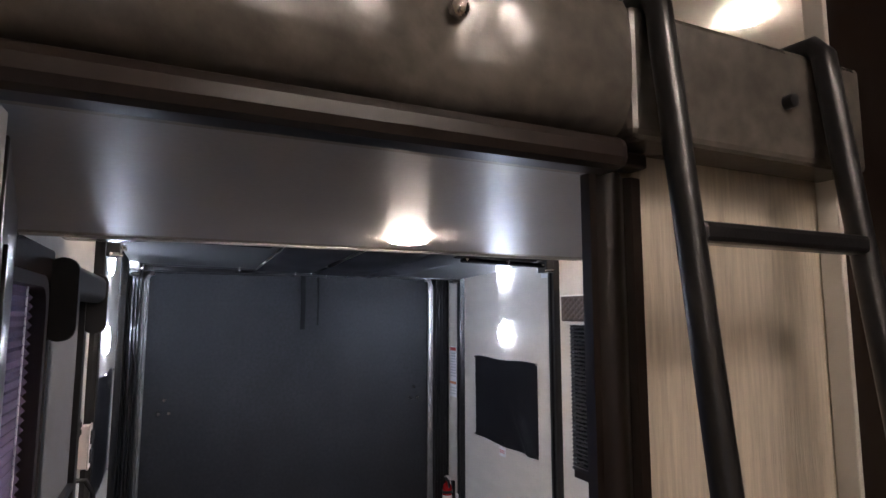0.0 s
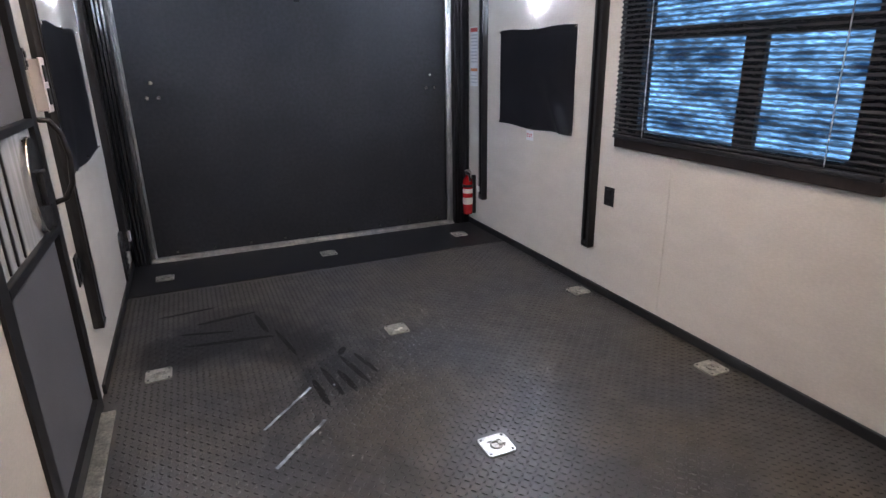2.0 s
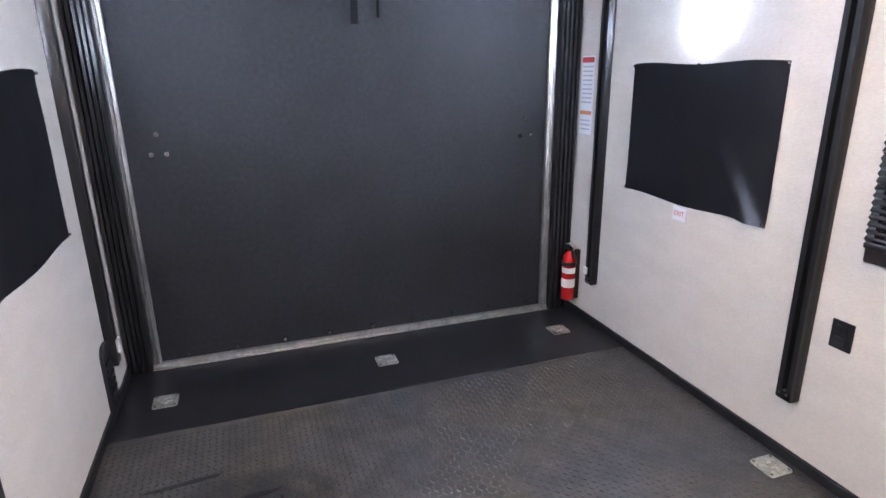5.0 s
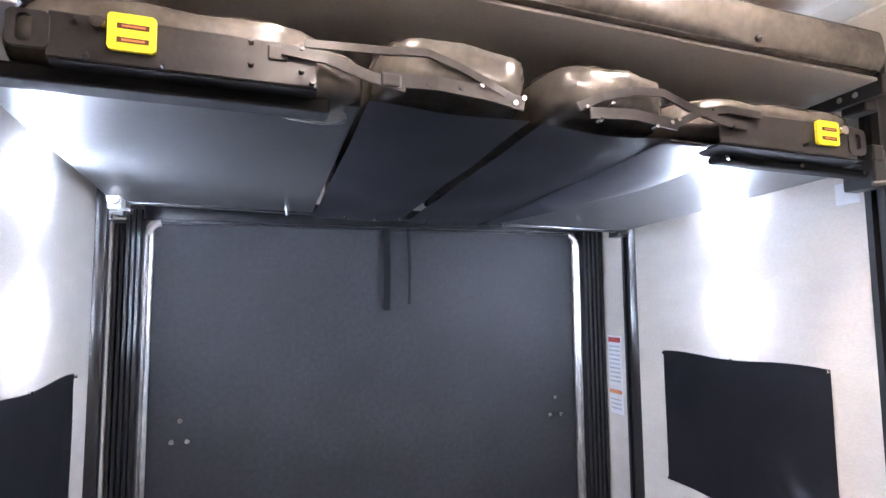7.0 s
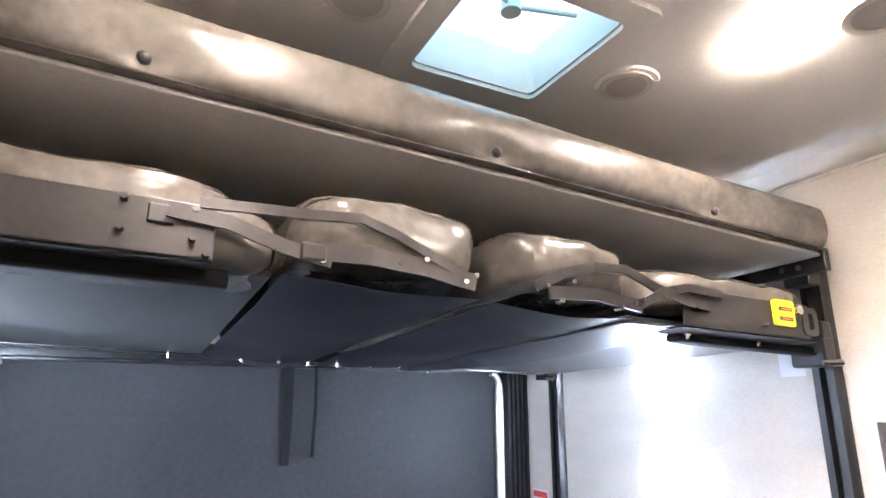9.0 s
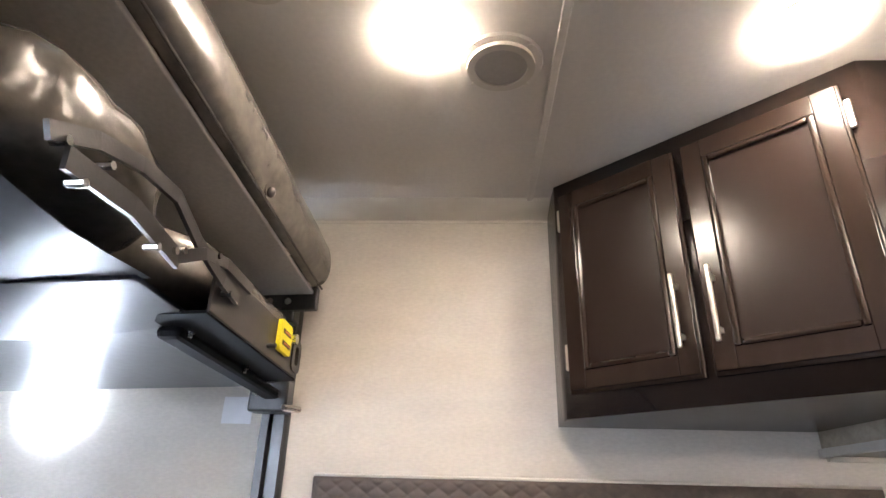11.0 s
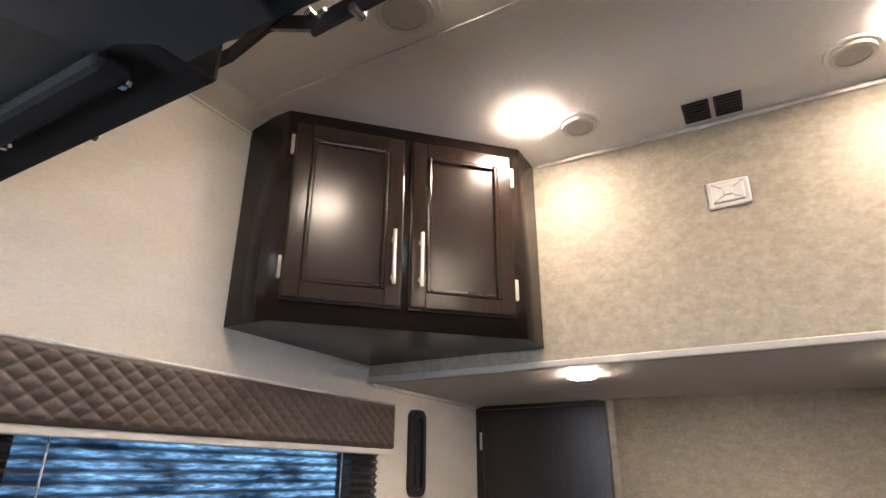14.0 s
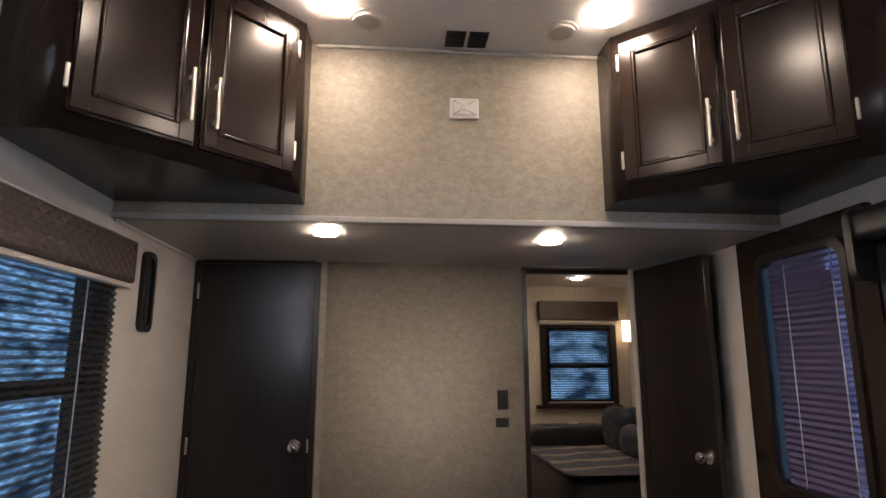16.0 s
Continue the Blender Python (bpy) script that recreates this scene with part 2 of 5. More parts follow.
BLANKET2 = mat("tan_stripe_cloth", (0.30, 0.24, 0.18), 0.8, var=0.2, scale=20, bump=0.3, bscale=60)
SOFA = mat("dark_grey_upholstery", (0.020, 0.020, 0.022), 0.34, var=0.3, scale=12, grain=0.2, bump=0.2)
CHALK = mat("pale_scuff_paint", (0.34, 0.39, 0.45), 0.7, var=0.6, scale=30)
WETMARK = mat("wet_rubber_mark", (0.013, 0.013, 0.0135), 0.55, var=0.4, scale=10, spec=0.2)
WARM = lamp_mat("warm_lens", (1.0, 0.86, 0.68), 160)
WARMROOM = lamp_mat("front_room_lens", (1.0, 0.86, 0.68), 205)
WARMLOW = lamp_mat("warm_soffit_lens", (1.0, 0.86, 0.68), 320)
COOL = lamp_mat("cool_lens", (0.72, 0.85, 1.0), 215)
SHEER = sheer_mat("black_sheer_pleats", (0.008, 0.008, 0.010), 0.36, (0.75, 0.9, 1.0))
SHEER2 = sheer_mat("plum_sheer_pleats", (0.085, 0.06, 0.11), 0.16, (0.8, 0.65, 1.0))
GLASS = glass_mat("window_glass")
OUTSIDE = outside_mat("overcast_outside", (0.015, 0.05, 0.10), (0.34, 0.66, 1.0), 4.1)
OUTDIM = outside_mat("dim_outside", (0.15, 0.32, 0.5), (0.30, 0.62, 0.95), 3.0)
SKYDOME = outside_mat("blue_daylight_dome", (0.10, 0.62, 0.86), (0.78, 0.96, 1.0), 1.25)


# ---- building helpers ----
def box(bm, x0, x1, y0, y1, z0, z1, bevel=0.0, seg=2):
    r = bmesh.ops.create_cube(bm, size=1.0)
    vs = r["verts"]
    for v in vs:
        v.co = ((x0 + x1) / 2 + v.co.x * (x1 - x0), (y0 + y1) / 2 + v.co.y * (y1 - y0), (z0 + z1) / 2 + v.co.z * (z1 - z0))
    if bevel:
        es = list({e for v in vs for e in v.link_edges})
        bmesh.ops.bevel(bm, geom=es, offset=bevel, segments=seg, affect="EDGES", profile=0.5)
    return bm


def boxes(*specs, bevel=0.0):
    bm = bmesh.new()
    for s in specs:
        box(bm, *s, bevel=bevel)
    return bm


def cyl(bm, a, b, r, seg=16, r2=None):
    a, b = Vector(a), Vector(b)
    d = b - a
    m = Matrix.Translation((a + b) / 2) @ d.to_track_quat("Z", "Y").to_matrix().to_4x4()
    made = bmesh.ops.create_cone(bm, cap_ends=True, segments=seg, radius1=r, radius2=r if r2 is None else r2, depth=d.length, matrix=m)
    for f in {f for v in made["verts"] for f in v.link_faces}:
        f.smooth = True
    return bm


def tube(bm, pts, r, seg=10):
    """A round bar bent along the points."""
    pts = [Vector(p) for p in pts]
    rings, side = [], None
    for i, p in enumerate(pts):
        d = (pts[min(i + 1, len(pts) - 1)] - pts[max(i - 1, 0)]).normalized()
        if side is None:
            side = d.orthogonal().normalized()
        side = (side - d * side.dot(d)).normalized()
        up = d.cross(side)
        rings.append([bm.verts.new(p + (side * math.cos(k * math.tau / seg) + up * math.sin(k * math.tau / seg)) * r) for k in range(seg)])
    for p, q in zip(rings, rings[1:]):
        for k in range(seg):
            bm.faces.new((p[k], p[(k + 1) % seg], q[(k + 1) % seg], q[k])).smooth = True
    bm.faces.new(rings[0][::-1])
    bm.faces.new(rings[-1])
    return bm


def strap(bm, pts, w, th, axis):
    """A flat bar bent along the points; w is its width along axis."""
    pts, ax = [Vector(p) for p in pts], Vector(axis)
    rings = []
    for i, p in enumerate(pts):
        d = (pts[min(i + 1, len(pts) - 1)] - pts[max(i - 1, 0)]).normalized()
        nrm = d.cross(ax).normalized()
        rings.append([bm.verts.new(p + ax * (w / 2 * a) + nrm * (th / 2 * b)) for a, b in ((-1, -1), (1, -1), (1, 1), (-1, 1))])
    for p, q in zip(rings, rings[1:]):
        for k in range(4):
            bm.faces.new((p[k], p[(k + 1) % 4], q[(k + 1) % 4], q[k]))
    bm.faces.new(rings[0][::-1])
    bm.faces.new(rings[-1])
    return bm


def prism(bm, poly, lo, hi, axis="z", bevel=0.0):
    """A plan outline carried from lo to hi along an axis; the outline's two numbers are the other axes in order."""
    def place(p, h):
        return {"z": (p[0], p[1], h), "y": (p[0], h, p[1]), "x": (h, p[0], p[1])}[axis]
    a = [bm.verts.new(place(p, lo)) for p in poly]
    b = [bm.verts.new(place(p, hi)) for p in poly]
    fs = [bm.faces.new(a[::-1]), bm.faces.new(b)]
    for k in range(len(poly)):
        fs.append(bm.faces.new((a[k], a[(k + 1) % len(poly)], b[(k + 1) % len(poly)], b[k])))
        fs[-1].smooth = not bevel
    if bevel:
        es = list({e for f in fs[:2] for e in f.edges})
        bmesh.ops.bevel(bm, geom=es, offset=bevel, segments=2, affect="EDGES", profile=0.5)
    return bm


def rounded(x0, x1, y0, y1, r, seg=6, corners=(1, 1, 1, 1)):
    """An outline with rounded corners: low-low, high-low, high-high, low-high."""
    out = []
    for k, (cx, cy, a) in enumerate(((x0, y0, 180), (x1, y0, 270), (x1, y1, 0), (x0, y1, 90))):
        if not corners[k]:
            out.append((cx, cy))
            continue
        mx, my = cx + (r if cx == x0 else -r), cy + (r if cy == y0 else -r)
        for s in range(seg + 1):
            t = radians(a + 90 * s / seg)
            out.append((mx + r * math.cos(t), my + r * math.sin(t)))
    return out


def ring(bm, outer, inner, lo, hi, axis):
    """A frame between two outlines with as many points each."""
    def place(p, h):
        return {"z": (p[0], p[1], h), "y": (p[0], h, p[1]), "x": (h, p[0], p[1])}[axis]
    r = [[bm.verts.new(place(p, h)) for p in o] for o, h in ((outer, lo), (outer, hi), (inner, hi), (inner, lo))]
    n = len(outer)
    for a, b in ((0, 1), (1, 2), (2, 3), (3, 0)):
        for k in range(n):
            bm.faces.new((r[a][k], r[a][(k + 1) % n], r[b][(k + 1) % n], r[b][k])).smooth = True
    return bm


def cushion(bm, x0, x1, y0, y1, z0, z1, e=4.0, nx=20, ny=20, wob=0.006, seed=0):
    """A stuffed rounded block with soft uneven faces."""
    c = Vector(((x0 + x1) / 2, (y0 + y1) / 2, (z0 + z1) / 2))
    h = Vector(((x1 - x0) / 2, (y1 - y0) / 2, (z1 - z0) / 2))
    r = bmesh.ops.create_cube(bm, size=2.0)
    vs = r["verts"]
    es = list({g for v in vs for g in v.link_edges})
    before = set(bm.verts) - set(vs)
    bmesh.ops.subdivide_edges(bm, edges=es, cuts=11, use_grid_fill=True)
    every = [v for v in bm.verts if v not in before]
    for v in every:
        p = v.co.copy()
        n = (abs(p.x) ** e + abs(p.y) ** e + abs(p.z) ** e) ** (1 / e)
        p = p / n
        q = Vector((c.x + p.x * h.x, c.y + p.y * h.y, c.z + p.z * h.z))
        q += p.normalized() * wob * (noise.noise(q * 9 + Vector((seed, 0, 0))) + 0.5 * noise.noise(q * 25))
        v.co = q
    return bm


def base(ob):
    p = Vector()
    while ob:
        p += ob.location
        ob = ob.parent
    return p


def mesh(name, bm, material, smooth=None):
    bmesh.ops.recalc_face_normals(bm, faces=bm.faces)
    me = bpy.data.meshes.new(name)
    if smooth is not False:
        for f in bm.faces:
            f.smooth = f.smooth or bool(smooth)
        for g in bm.edges:
            if len(g.link_faces) == 2 and g.calc_face_angle(0) > 0.66:
                g.smooth = False
    bm.to_mesh(me)
    bm.free()
    me.materials.append(material)
    return me


def part(name, bm, material, parent, label="", smooth=None):
    """One mesh under a thing; the outline is given in the room's metres."""
    bm.transform(Matrix.Translation(-base(parent)))
    ob = new(name, mesh(name, bm, material, smooth))
    ob.parent = parent
    return tagged(ob, label) if label else ob


def thing(name, at, label, category, group=""):
    ob = new(name)
    ob.location = at
    ob.empty_display_size = 0.05
    return tagged(ob, label, category, group)


def solid(name, bm, material, label, category="", kind="", group="", smooth=None):
    """A thing or a piece of the setting that is one mesh."""
    return tagged(new(name, mesh(name, bm, material, smooth)), label, category, group, kind)


# ---- the setting: garage, loft, front room ----
W, D, H = 2.44, 3.84, 2.60     # garage width, depth to the ramp, ceiling height
UP, SOF = 0.865, 1.915         # face of the upper wall, underside of the loft
S = "structure"

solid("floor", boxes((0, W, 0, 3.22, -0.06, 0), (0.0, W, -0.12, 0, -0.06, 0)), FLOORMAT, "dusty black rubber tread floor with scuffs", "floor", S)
solid("floor_strip", boxes((0, W, 3.22, D, -0.06, 0.003)), FLOORSTRIP, "smooth black rubber strip beside the ramp", "floor", S)
solid("floor_front_room", boxes((-0.95, W, -2.8, -0.12, -0.06, 0)), LIVFLOOR, "brown vinyl plank floor of the front room", "floor", S)

solid("wall_east", boxes((W, W + 0.08, -2.8, 0.88, 0, H), (W, W + 0.08, 2.06, 4.0, 0, H), (W, W + 0.08, 0.88, 2.06, 0, 0.87), (W, W + 0.08, 0.88, 2.06, 1.735, H)),
      LINEN, "beige linen-textured wallboard with a window opening", "wall", S)
solid("wall_west", boxes((-0.08, 0, 0, 0.72, 0, H), (-0.08, 0, 1.24, 1.315, 0, H), (-0.08, 0, 2.035, 4.0, 0, H), (-0.08, 0, 0.72, 1.24, 0, 0.94),
                         (-0.08, 0, 0.72, 1.24, 1.86, H), (-0.08, 0, 1.315, 2.035, 1.86, H)), LINEN, "beige linen-textured wallboard with door opening", "wall", S)
bm = boxes((-0.95, 0.19, -0.12, -0.08, 0, SOF), (0.19, 0.79, -0.12, -0.08, 1.911, SOF), (1.80, W, -0.12, -0.03, 0, SOF))
prism(bm, [(0.79, -0.12), (0.79, -0.112), (1.80, -0.012), (1.80, -0.12)], 0, SOF)
solid("wall_south_lower", bm, TAUPE, "mottled taupe wallboard with a passage", "wall", S)
solid("wall_south_upper", boxes((0, W, UP - 0.05, UP, SOF, H)), TAUPE, "mottled taupe wallboard above the soffit", "wall", S)
solid("wall_north", boxes((0, W, D + 0.05, D + 0.13, -0.06, H), (0, W, D - 0.01, D + 0.05, 2.06, H)), LINEN, "beige wallboard above the ramp opening", "wall", S)
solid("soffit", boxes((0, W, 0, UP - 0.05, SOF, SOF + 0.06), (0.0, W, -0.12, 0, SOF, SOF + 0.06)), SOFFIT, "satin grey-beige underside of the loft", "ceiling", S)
solid("ceiling", boxes((-1.0, W + 0.08, -2.9, 1.93, H, H + 0.08), (-1.0, W + 0.08, 2.27, 4.0, H, H + 0.08), (-1.0, 1.065, 1.93, 2.27, H, H + 0.08), (1.405, W + 0.08, 1.93, 2.27, H, H + 0.08)),
      CEIL, "pale satin ceiling panels with a roof hatch", "ceiling", S)
solid("wall_loft_west", boxes((-0.08, 0, -0.12, 0, SOF, H)), GRASSCLOTH, "beige wallboard beside the loft", "wall", S)
solid("wall_front_room_west", boxes((-0.95, -0.85, -2.8, -0.12, 0, H)), GRASSCLOTH, "beige wallboard of the slide-out", "wall", S)
solid("wall_front_room_south", boxes((-0.85, -0.66, -2.8, -2.7, 0, H), (-0.02, W, -2.8, -2.7, 0, H), (-0.66, -0.02, -2.8, -2.7, 0, 1.02), (-0.66, -0.02, -2.8, -2.7, 1.72, H)),
      GRASSCLOTH, "beige wallboard with a small window", "wall", S)
solid("wall_front_room_north", boxes((0.835, W, -0.126, -0.121, 0, 1.93)), GRASSCLOTH, "streaky beige grasscloth wallboard beside the passage", "wall", S)
solid("wall_slide_out_west", boxes((-0.85, -0.08, -0.16, -0.121, 0, H)), GRASSCLOTH, "beige end wall of the slide-out", "wall", S)
solid("ceiling_slide_out", boxes((-0.85, 0.45, -2.7, -0.95, 2.14, 2.22)), CEIL, "lowered pale ceiling of the slide-out", "ceiling", S)

# trims
bm = bmesh.new()
prism(bm, [(W, 2.572), (W - 0.014, 2.580), (W - 0.095, 2.5985), (W, 2.5985)], UP, D, "y")
solid("trim_cove_east", bm, TRIMLT, "pale cove strip between wall and ceiling", "trim", S)
bm = bmesh.new()
prism(bm, [(0, 2.572), (0.014, 2.580), (0.095, 2.5985), (0, 2.5985)], UP, D, "y")
solid("trim_cove_west", bm, TRIMLT, "pale cove strip between wall and ceiling", "trim", S)
solid("trim_bead_east", boxes((W - 0.006, W, UP, D, 2.560, 2.566), bevel=0.002), TRIMLT, "thin bead under the cove strip", "trim", S)
solid("trim_upper_wall", boxes((0.67, 1.77, UP, UP + 0.010, 2.584, 2.597), bevel=0.004), TRIMLT, "thin pale strip under the ceiling", "trim", S)
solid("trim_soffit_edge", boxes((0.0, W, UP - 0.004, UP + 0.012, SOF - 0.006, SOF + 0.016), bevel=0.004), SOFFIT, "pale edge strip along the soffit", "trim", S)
solid("trim_soffit_side", boxes((W - 0.012, W, 0, UP - 0.006, SOF - 0.014, SOF - 0.001), bevel=0.003), TRIMLT, "thin strip along the soffit side", "trim", S)
solid("trim_ceiling_batten", boxes((0.05, W - 0.05, 1.570, 1.588, 2.595, 2.5995), bevel=0.002), CEIL, "ceiling joint strip", "trim", S)
solid("baseboard_east", boxes((W - 0.014, W, 0.0, D - 0.02, 0.0, 0.045), bevel=0.004), BLACK, "low black baseboard", "baseboard", S)
solid("baseboard_west", boxes((0, 0.014, 2.15, D - 0.02, 0.0, 0.045), bevel=0.004), BLACK, "low black baseboard", "baseboard", S)
solid("trim_wall_seam", boxes((W - 0.003, W, 1.715, 1.727, 0.046, 0.82), bevel=0.001), LINEN, "thin seam strip on the beige wall", "trim", S)
solid("threshold_plate", boxes((0.0, 0.06, 1.30, 1.99, 0.001, 0.014), bevel=0.004), GALV, "scuffed aluminium door sill plate", "threshold", S)


def casing(name, xs, label):
    """A ribbed dark strip that runs beside the passage."""
    bm = bmesh.new()
    x0, x1 = xs
    w = x1 - x0
    poly = [(x0, -0.120), (x0, -0.136)]
    for k in range(7):
        t = k / 6
        poly.append((x0 + w * (0.12 + 0.5 * t), -0.136 - 0.012 * math.sin(math.pi * t)))
    poly += [(x0 + w * 0.72, -0.130), (x0 + w * 0.8, -0.138), (x1, -0.136), (x1, -0.120)]
    prism(bm, poly, 0, 1.898)
    return solid(name, bm, DARKTRIM, label, "trim", S)


casing("door_casing_east", (0.762, 0.838), "dark brown moulded casing beside the passage")
casing("door_casing_west", (0.10, 0.192), "dark brown moulded casing beside the passage")
solid("door_jamb_east", boxes((0.784, 0.7905, -0.12, -0.109, 0, 1.906)), DARKTRIM, "dark brown jamb of the passage", "trim", S)
solid("door_jamb_west", boxes((0.191, 0.2, -0.12, -0.070, 0, 1.906)), TRIMLT, "pale jamb of the passage", "trim", S)
solid("door_header", boxes((0.10, 0.838, -0.15, -0.121, 1.907, 1.925), bevel=0.003), DARKTRIM, "dark brown header of the passage", "trim", S)


# ---- ramp door ----
ramp = thing("ramp_door", (W / 2, D, 0), "black textured ramp door closed in a ribbed black frame", "ramp door")
part("door_panel", boxes((0.15, 2.26, D, D + 0.045, 0.02, 2.05), bevel=0.004), RAMP, ramp)
for s in (0, 1):
    bm = bmesh.new()
    x0, x1 = (0.112, 0.152) if s == 0 else (2.262, 2.302)
    tube_pts = [(x0, D), (x0, D - 0.02), (x0 + 0.012, D - 0.032), (x0 + 0.02, D - 0.022), (x0 + 0.028, D - 0.032), (x1, D - 0.02), (x1, D)]
    prism(bm, tube_pts, 0.03, 1.97)
    xm, sg = (x0 + x1) / 2, 1 if s == 0 else -1
    tube(bm, [(xm + sg * 0.05 * (1 - math.cos(k * math.pi / 12)), D - 0.014, 1.965 + 0.058 * math.sin(k * math.pi / 12)) for k in range(7)], 0.017, 8)
    part("edge_trim", bm, ALU, ramp, "scuffed bright aluminium edge strip")
    a, b = (0.004, 0.112) if s == 0 else (2.304, W - 0.004)
    bm = bmesh.new()
    n, poly = 5, [(a, D + 0.03)]
    for k in range(n):
        p, q = a + (b - a) * k / n, a + (b - a) * (k + 1) / n
        g = (q - p) * 0.12
        poly += [(p + g, D - 0.045), (p + g * 2, D - 0.052), (q - g * 2, D - 0.052), (q - g, D - 0.045), (q, D - 0.03)]
    poly.append((b, D + 0.03))
    prism(bm, poly, 0.0, 2.08)
    part("side_channel", bm, BLACKSTEEL, ramp, "ribbed black side channel")
part("head_channel", boxes((0.115, 2.30, D - 0.035, D, 2.035, 2.10), (0.15, 2.26, D - 0.015, D, 2.022, 2.036), bevel=0.004), BLACKSTEEL, ramp)
part("sill", boxes((0.112, 2.302, D - 0.03, D + 0.002, 0.004, 0.030), (0.112, 2.302, D - 0.05, D - 0.03, 0.004, 0.012), bevel=0.004), ALU, ramp, "dull aluminium sill strip")
for k in range(9):
    part("sill_bolt", cyl(bmesh.new(), (0.28 + 0.235 * k, D - 0.034, 0.062), (0.28 + 0.235 * k, D + 0.01, 0.062), 0.008, 8), CHROME, ramp)
for cx in (0.285, 2.135):
    for dx, dz in ((0, 0.045), (-0.032, -0.045), (0.032, -0.045)):
        part("bolt", cyl(bmesh.new(), (cx + dx, D - 0.008, 1.10 + dz), (cx + dx, D + 0.004, 1.10 + dz), 0.011, 10), CHROME, ramp)
for x, w, ln in ((1.21, 0.034, 0.41), (1.325, 0.014, 0.38)):
    bm = bmesh.new()
    strap(bm, [(x, D - 0.014, 2.03), (x + 0.004, D - 0.022, 2.03 - ln * 0.5), (x + 0.002, D - 0.016, 2.03 - ln)], w, 0.004, (1, 0, 0))
    part("pull_strap", bm, MATTE, ramp, "hanging black pull strap")


# ---- tie-down rings in the floor ----
def tie_down(at, group="floor tie-downs"):
    t = thing("tie_down_ring", at, "galvanised recessed tie-down ring plate screwed into the rubber floor", "tie-down", group)
    x, y, z = at
    bm = bmesh.new()
    o = rounded(x - 0.052, x + 0.052, y - 0.052, y + 0.052, 0.014)
    i = [(x + 0.031 * math.cos(a), y + 0.031 * math.sin(a)) for a in (math.atan2(p[1] - y, p[0] - x) for p in o)]
    ring(bm, o, i, 0.0005 + z, 0.006 + z, "z")
    part("plate", bm, GALV, t)
    bm = bmesh.new()
    cyl(bm, (x, y, z + 0.0005), (x, y, z + 0.002), 0.031, 20)
    part("cup", bm, GALV, t, "shaded recessed steel cup")
    bm = bmesh.new()
    tube(bm, [(x + 0.019 * math.cos(a), y + 0.019 * math.sin(a), z + 0.006) for a in (k * math.tau / 18 for k in range(16))], 0.0042, 8)
    part("ring", bm, GALV, t)
    part("clamp", boxes((x + 0.006, x + 0.032, y - 0.008, y + 0.008, z + 0.004, z + 0.011), bevel=0.003), GALV, t)
    for sx in (-1, 1):
        for sy in (-1, 1):
            part("screw", cyl(bmesh.new(), (x + sx * 0.04, y + sy * 0.04, z + 0.0058), (x + sx * 0.04, y + sy * 0.04, z + 0.0078), 0.0045, 8), BLACKSTEEL, t)
    return t


first = tie_down((1.22, 3.50, 0.003))
for p in ((2.21, 3.51, 0.003), (0.20, 3.47, 0.003), (0.20, 2.22, 0), (1.26, 2.20, 0), (2.35, 2.22, 0), (2.34, 1.28, 0), (1.275, 1.21, 0), (0.20, 1.21, 0)):
    copy_thing(first, pose(*p))


# ---- bunk lift tracks on the side walls ----
def track(x, s, y0, y1, z0, z1, label):
    """A slotted upright channel; s points from the wall into the room."""
    t = thing("lift_track", (x, (y0 + y1) / 2, z0), label, "lift track", "bunk lift tracks")
    g = (y1 - y0)
    bm = bmesh.new()
    d = 0.038 * s
    poly = [(x, y0), (x + d * 0.5, y0), (x + d * 0.6, y0 + g * 0.04), (x + d, y0 + g * 0.08), (x + d, y0 + g * 0.36), (x + d * 0.45, y0 + g * 0.40), (x + d * 0.45, y0 + g * 0.60),
            (x + d, y0 + g * 0.64), (x + d, y0 + g * 0.92), (x + d * 0.6, y1 - g * 0.04), (x + d * 0.5, y1), (x, y1)]
    prism(bm, poly, z0, z1)
    part("channel", bm, BLACKSTEEL, t)
    part("end_cap", boxes((min(x, x + d), max(x, x + d), y0 + 0.004, y1 - 0.004, z0 - 0.006, z0 + 0.03), bevel=0.004), BLACK, t)
    for k in (0.3, 0.7):
        part("screw", cyl(bmesh.new(), (x + d * 0.9, y0 + g * k, z0 + 0.02), (x + d * 1.1, y0 + g * k, z0 + 0.02), 0.006, 8), CHROME, t, "bright screw")
    return t


track(W, -1, 2.228, 2.300, 0.25, 2.44, "black slotted steel bunk track on the beige wall beside the window")
t = track(W, -1, 3.505, 3.575, 0.25, 2.30, "black slotted steel bunk track near the ramp")
part("stop_bracket", boxes((W - 0.05, W - 0.038, 3.545, 3.575, 0.30, 0.34), bevel=0.003), WHITE, t, "pale stop bracket")
track(0, 1, 2.245, 2.320, 0.25, 2.44, "black slotted steel bunk track beside the entry door")
t = track(0, 1, 3.505, 3.575, 0.20, 2.30, "black slotted steel bunk track near the ramp")
part("stop_bracket", boxes((0.038, 0.052, 3.52, 3.56, 0.25, 0.31), bevel=0.003), WHITE, t, "pale stop bracket")


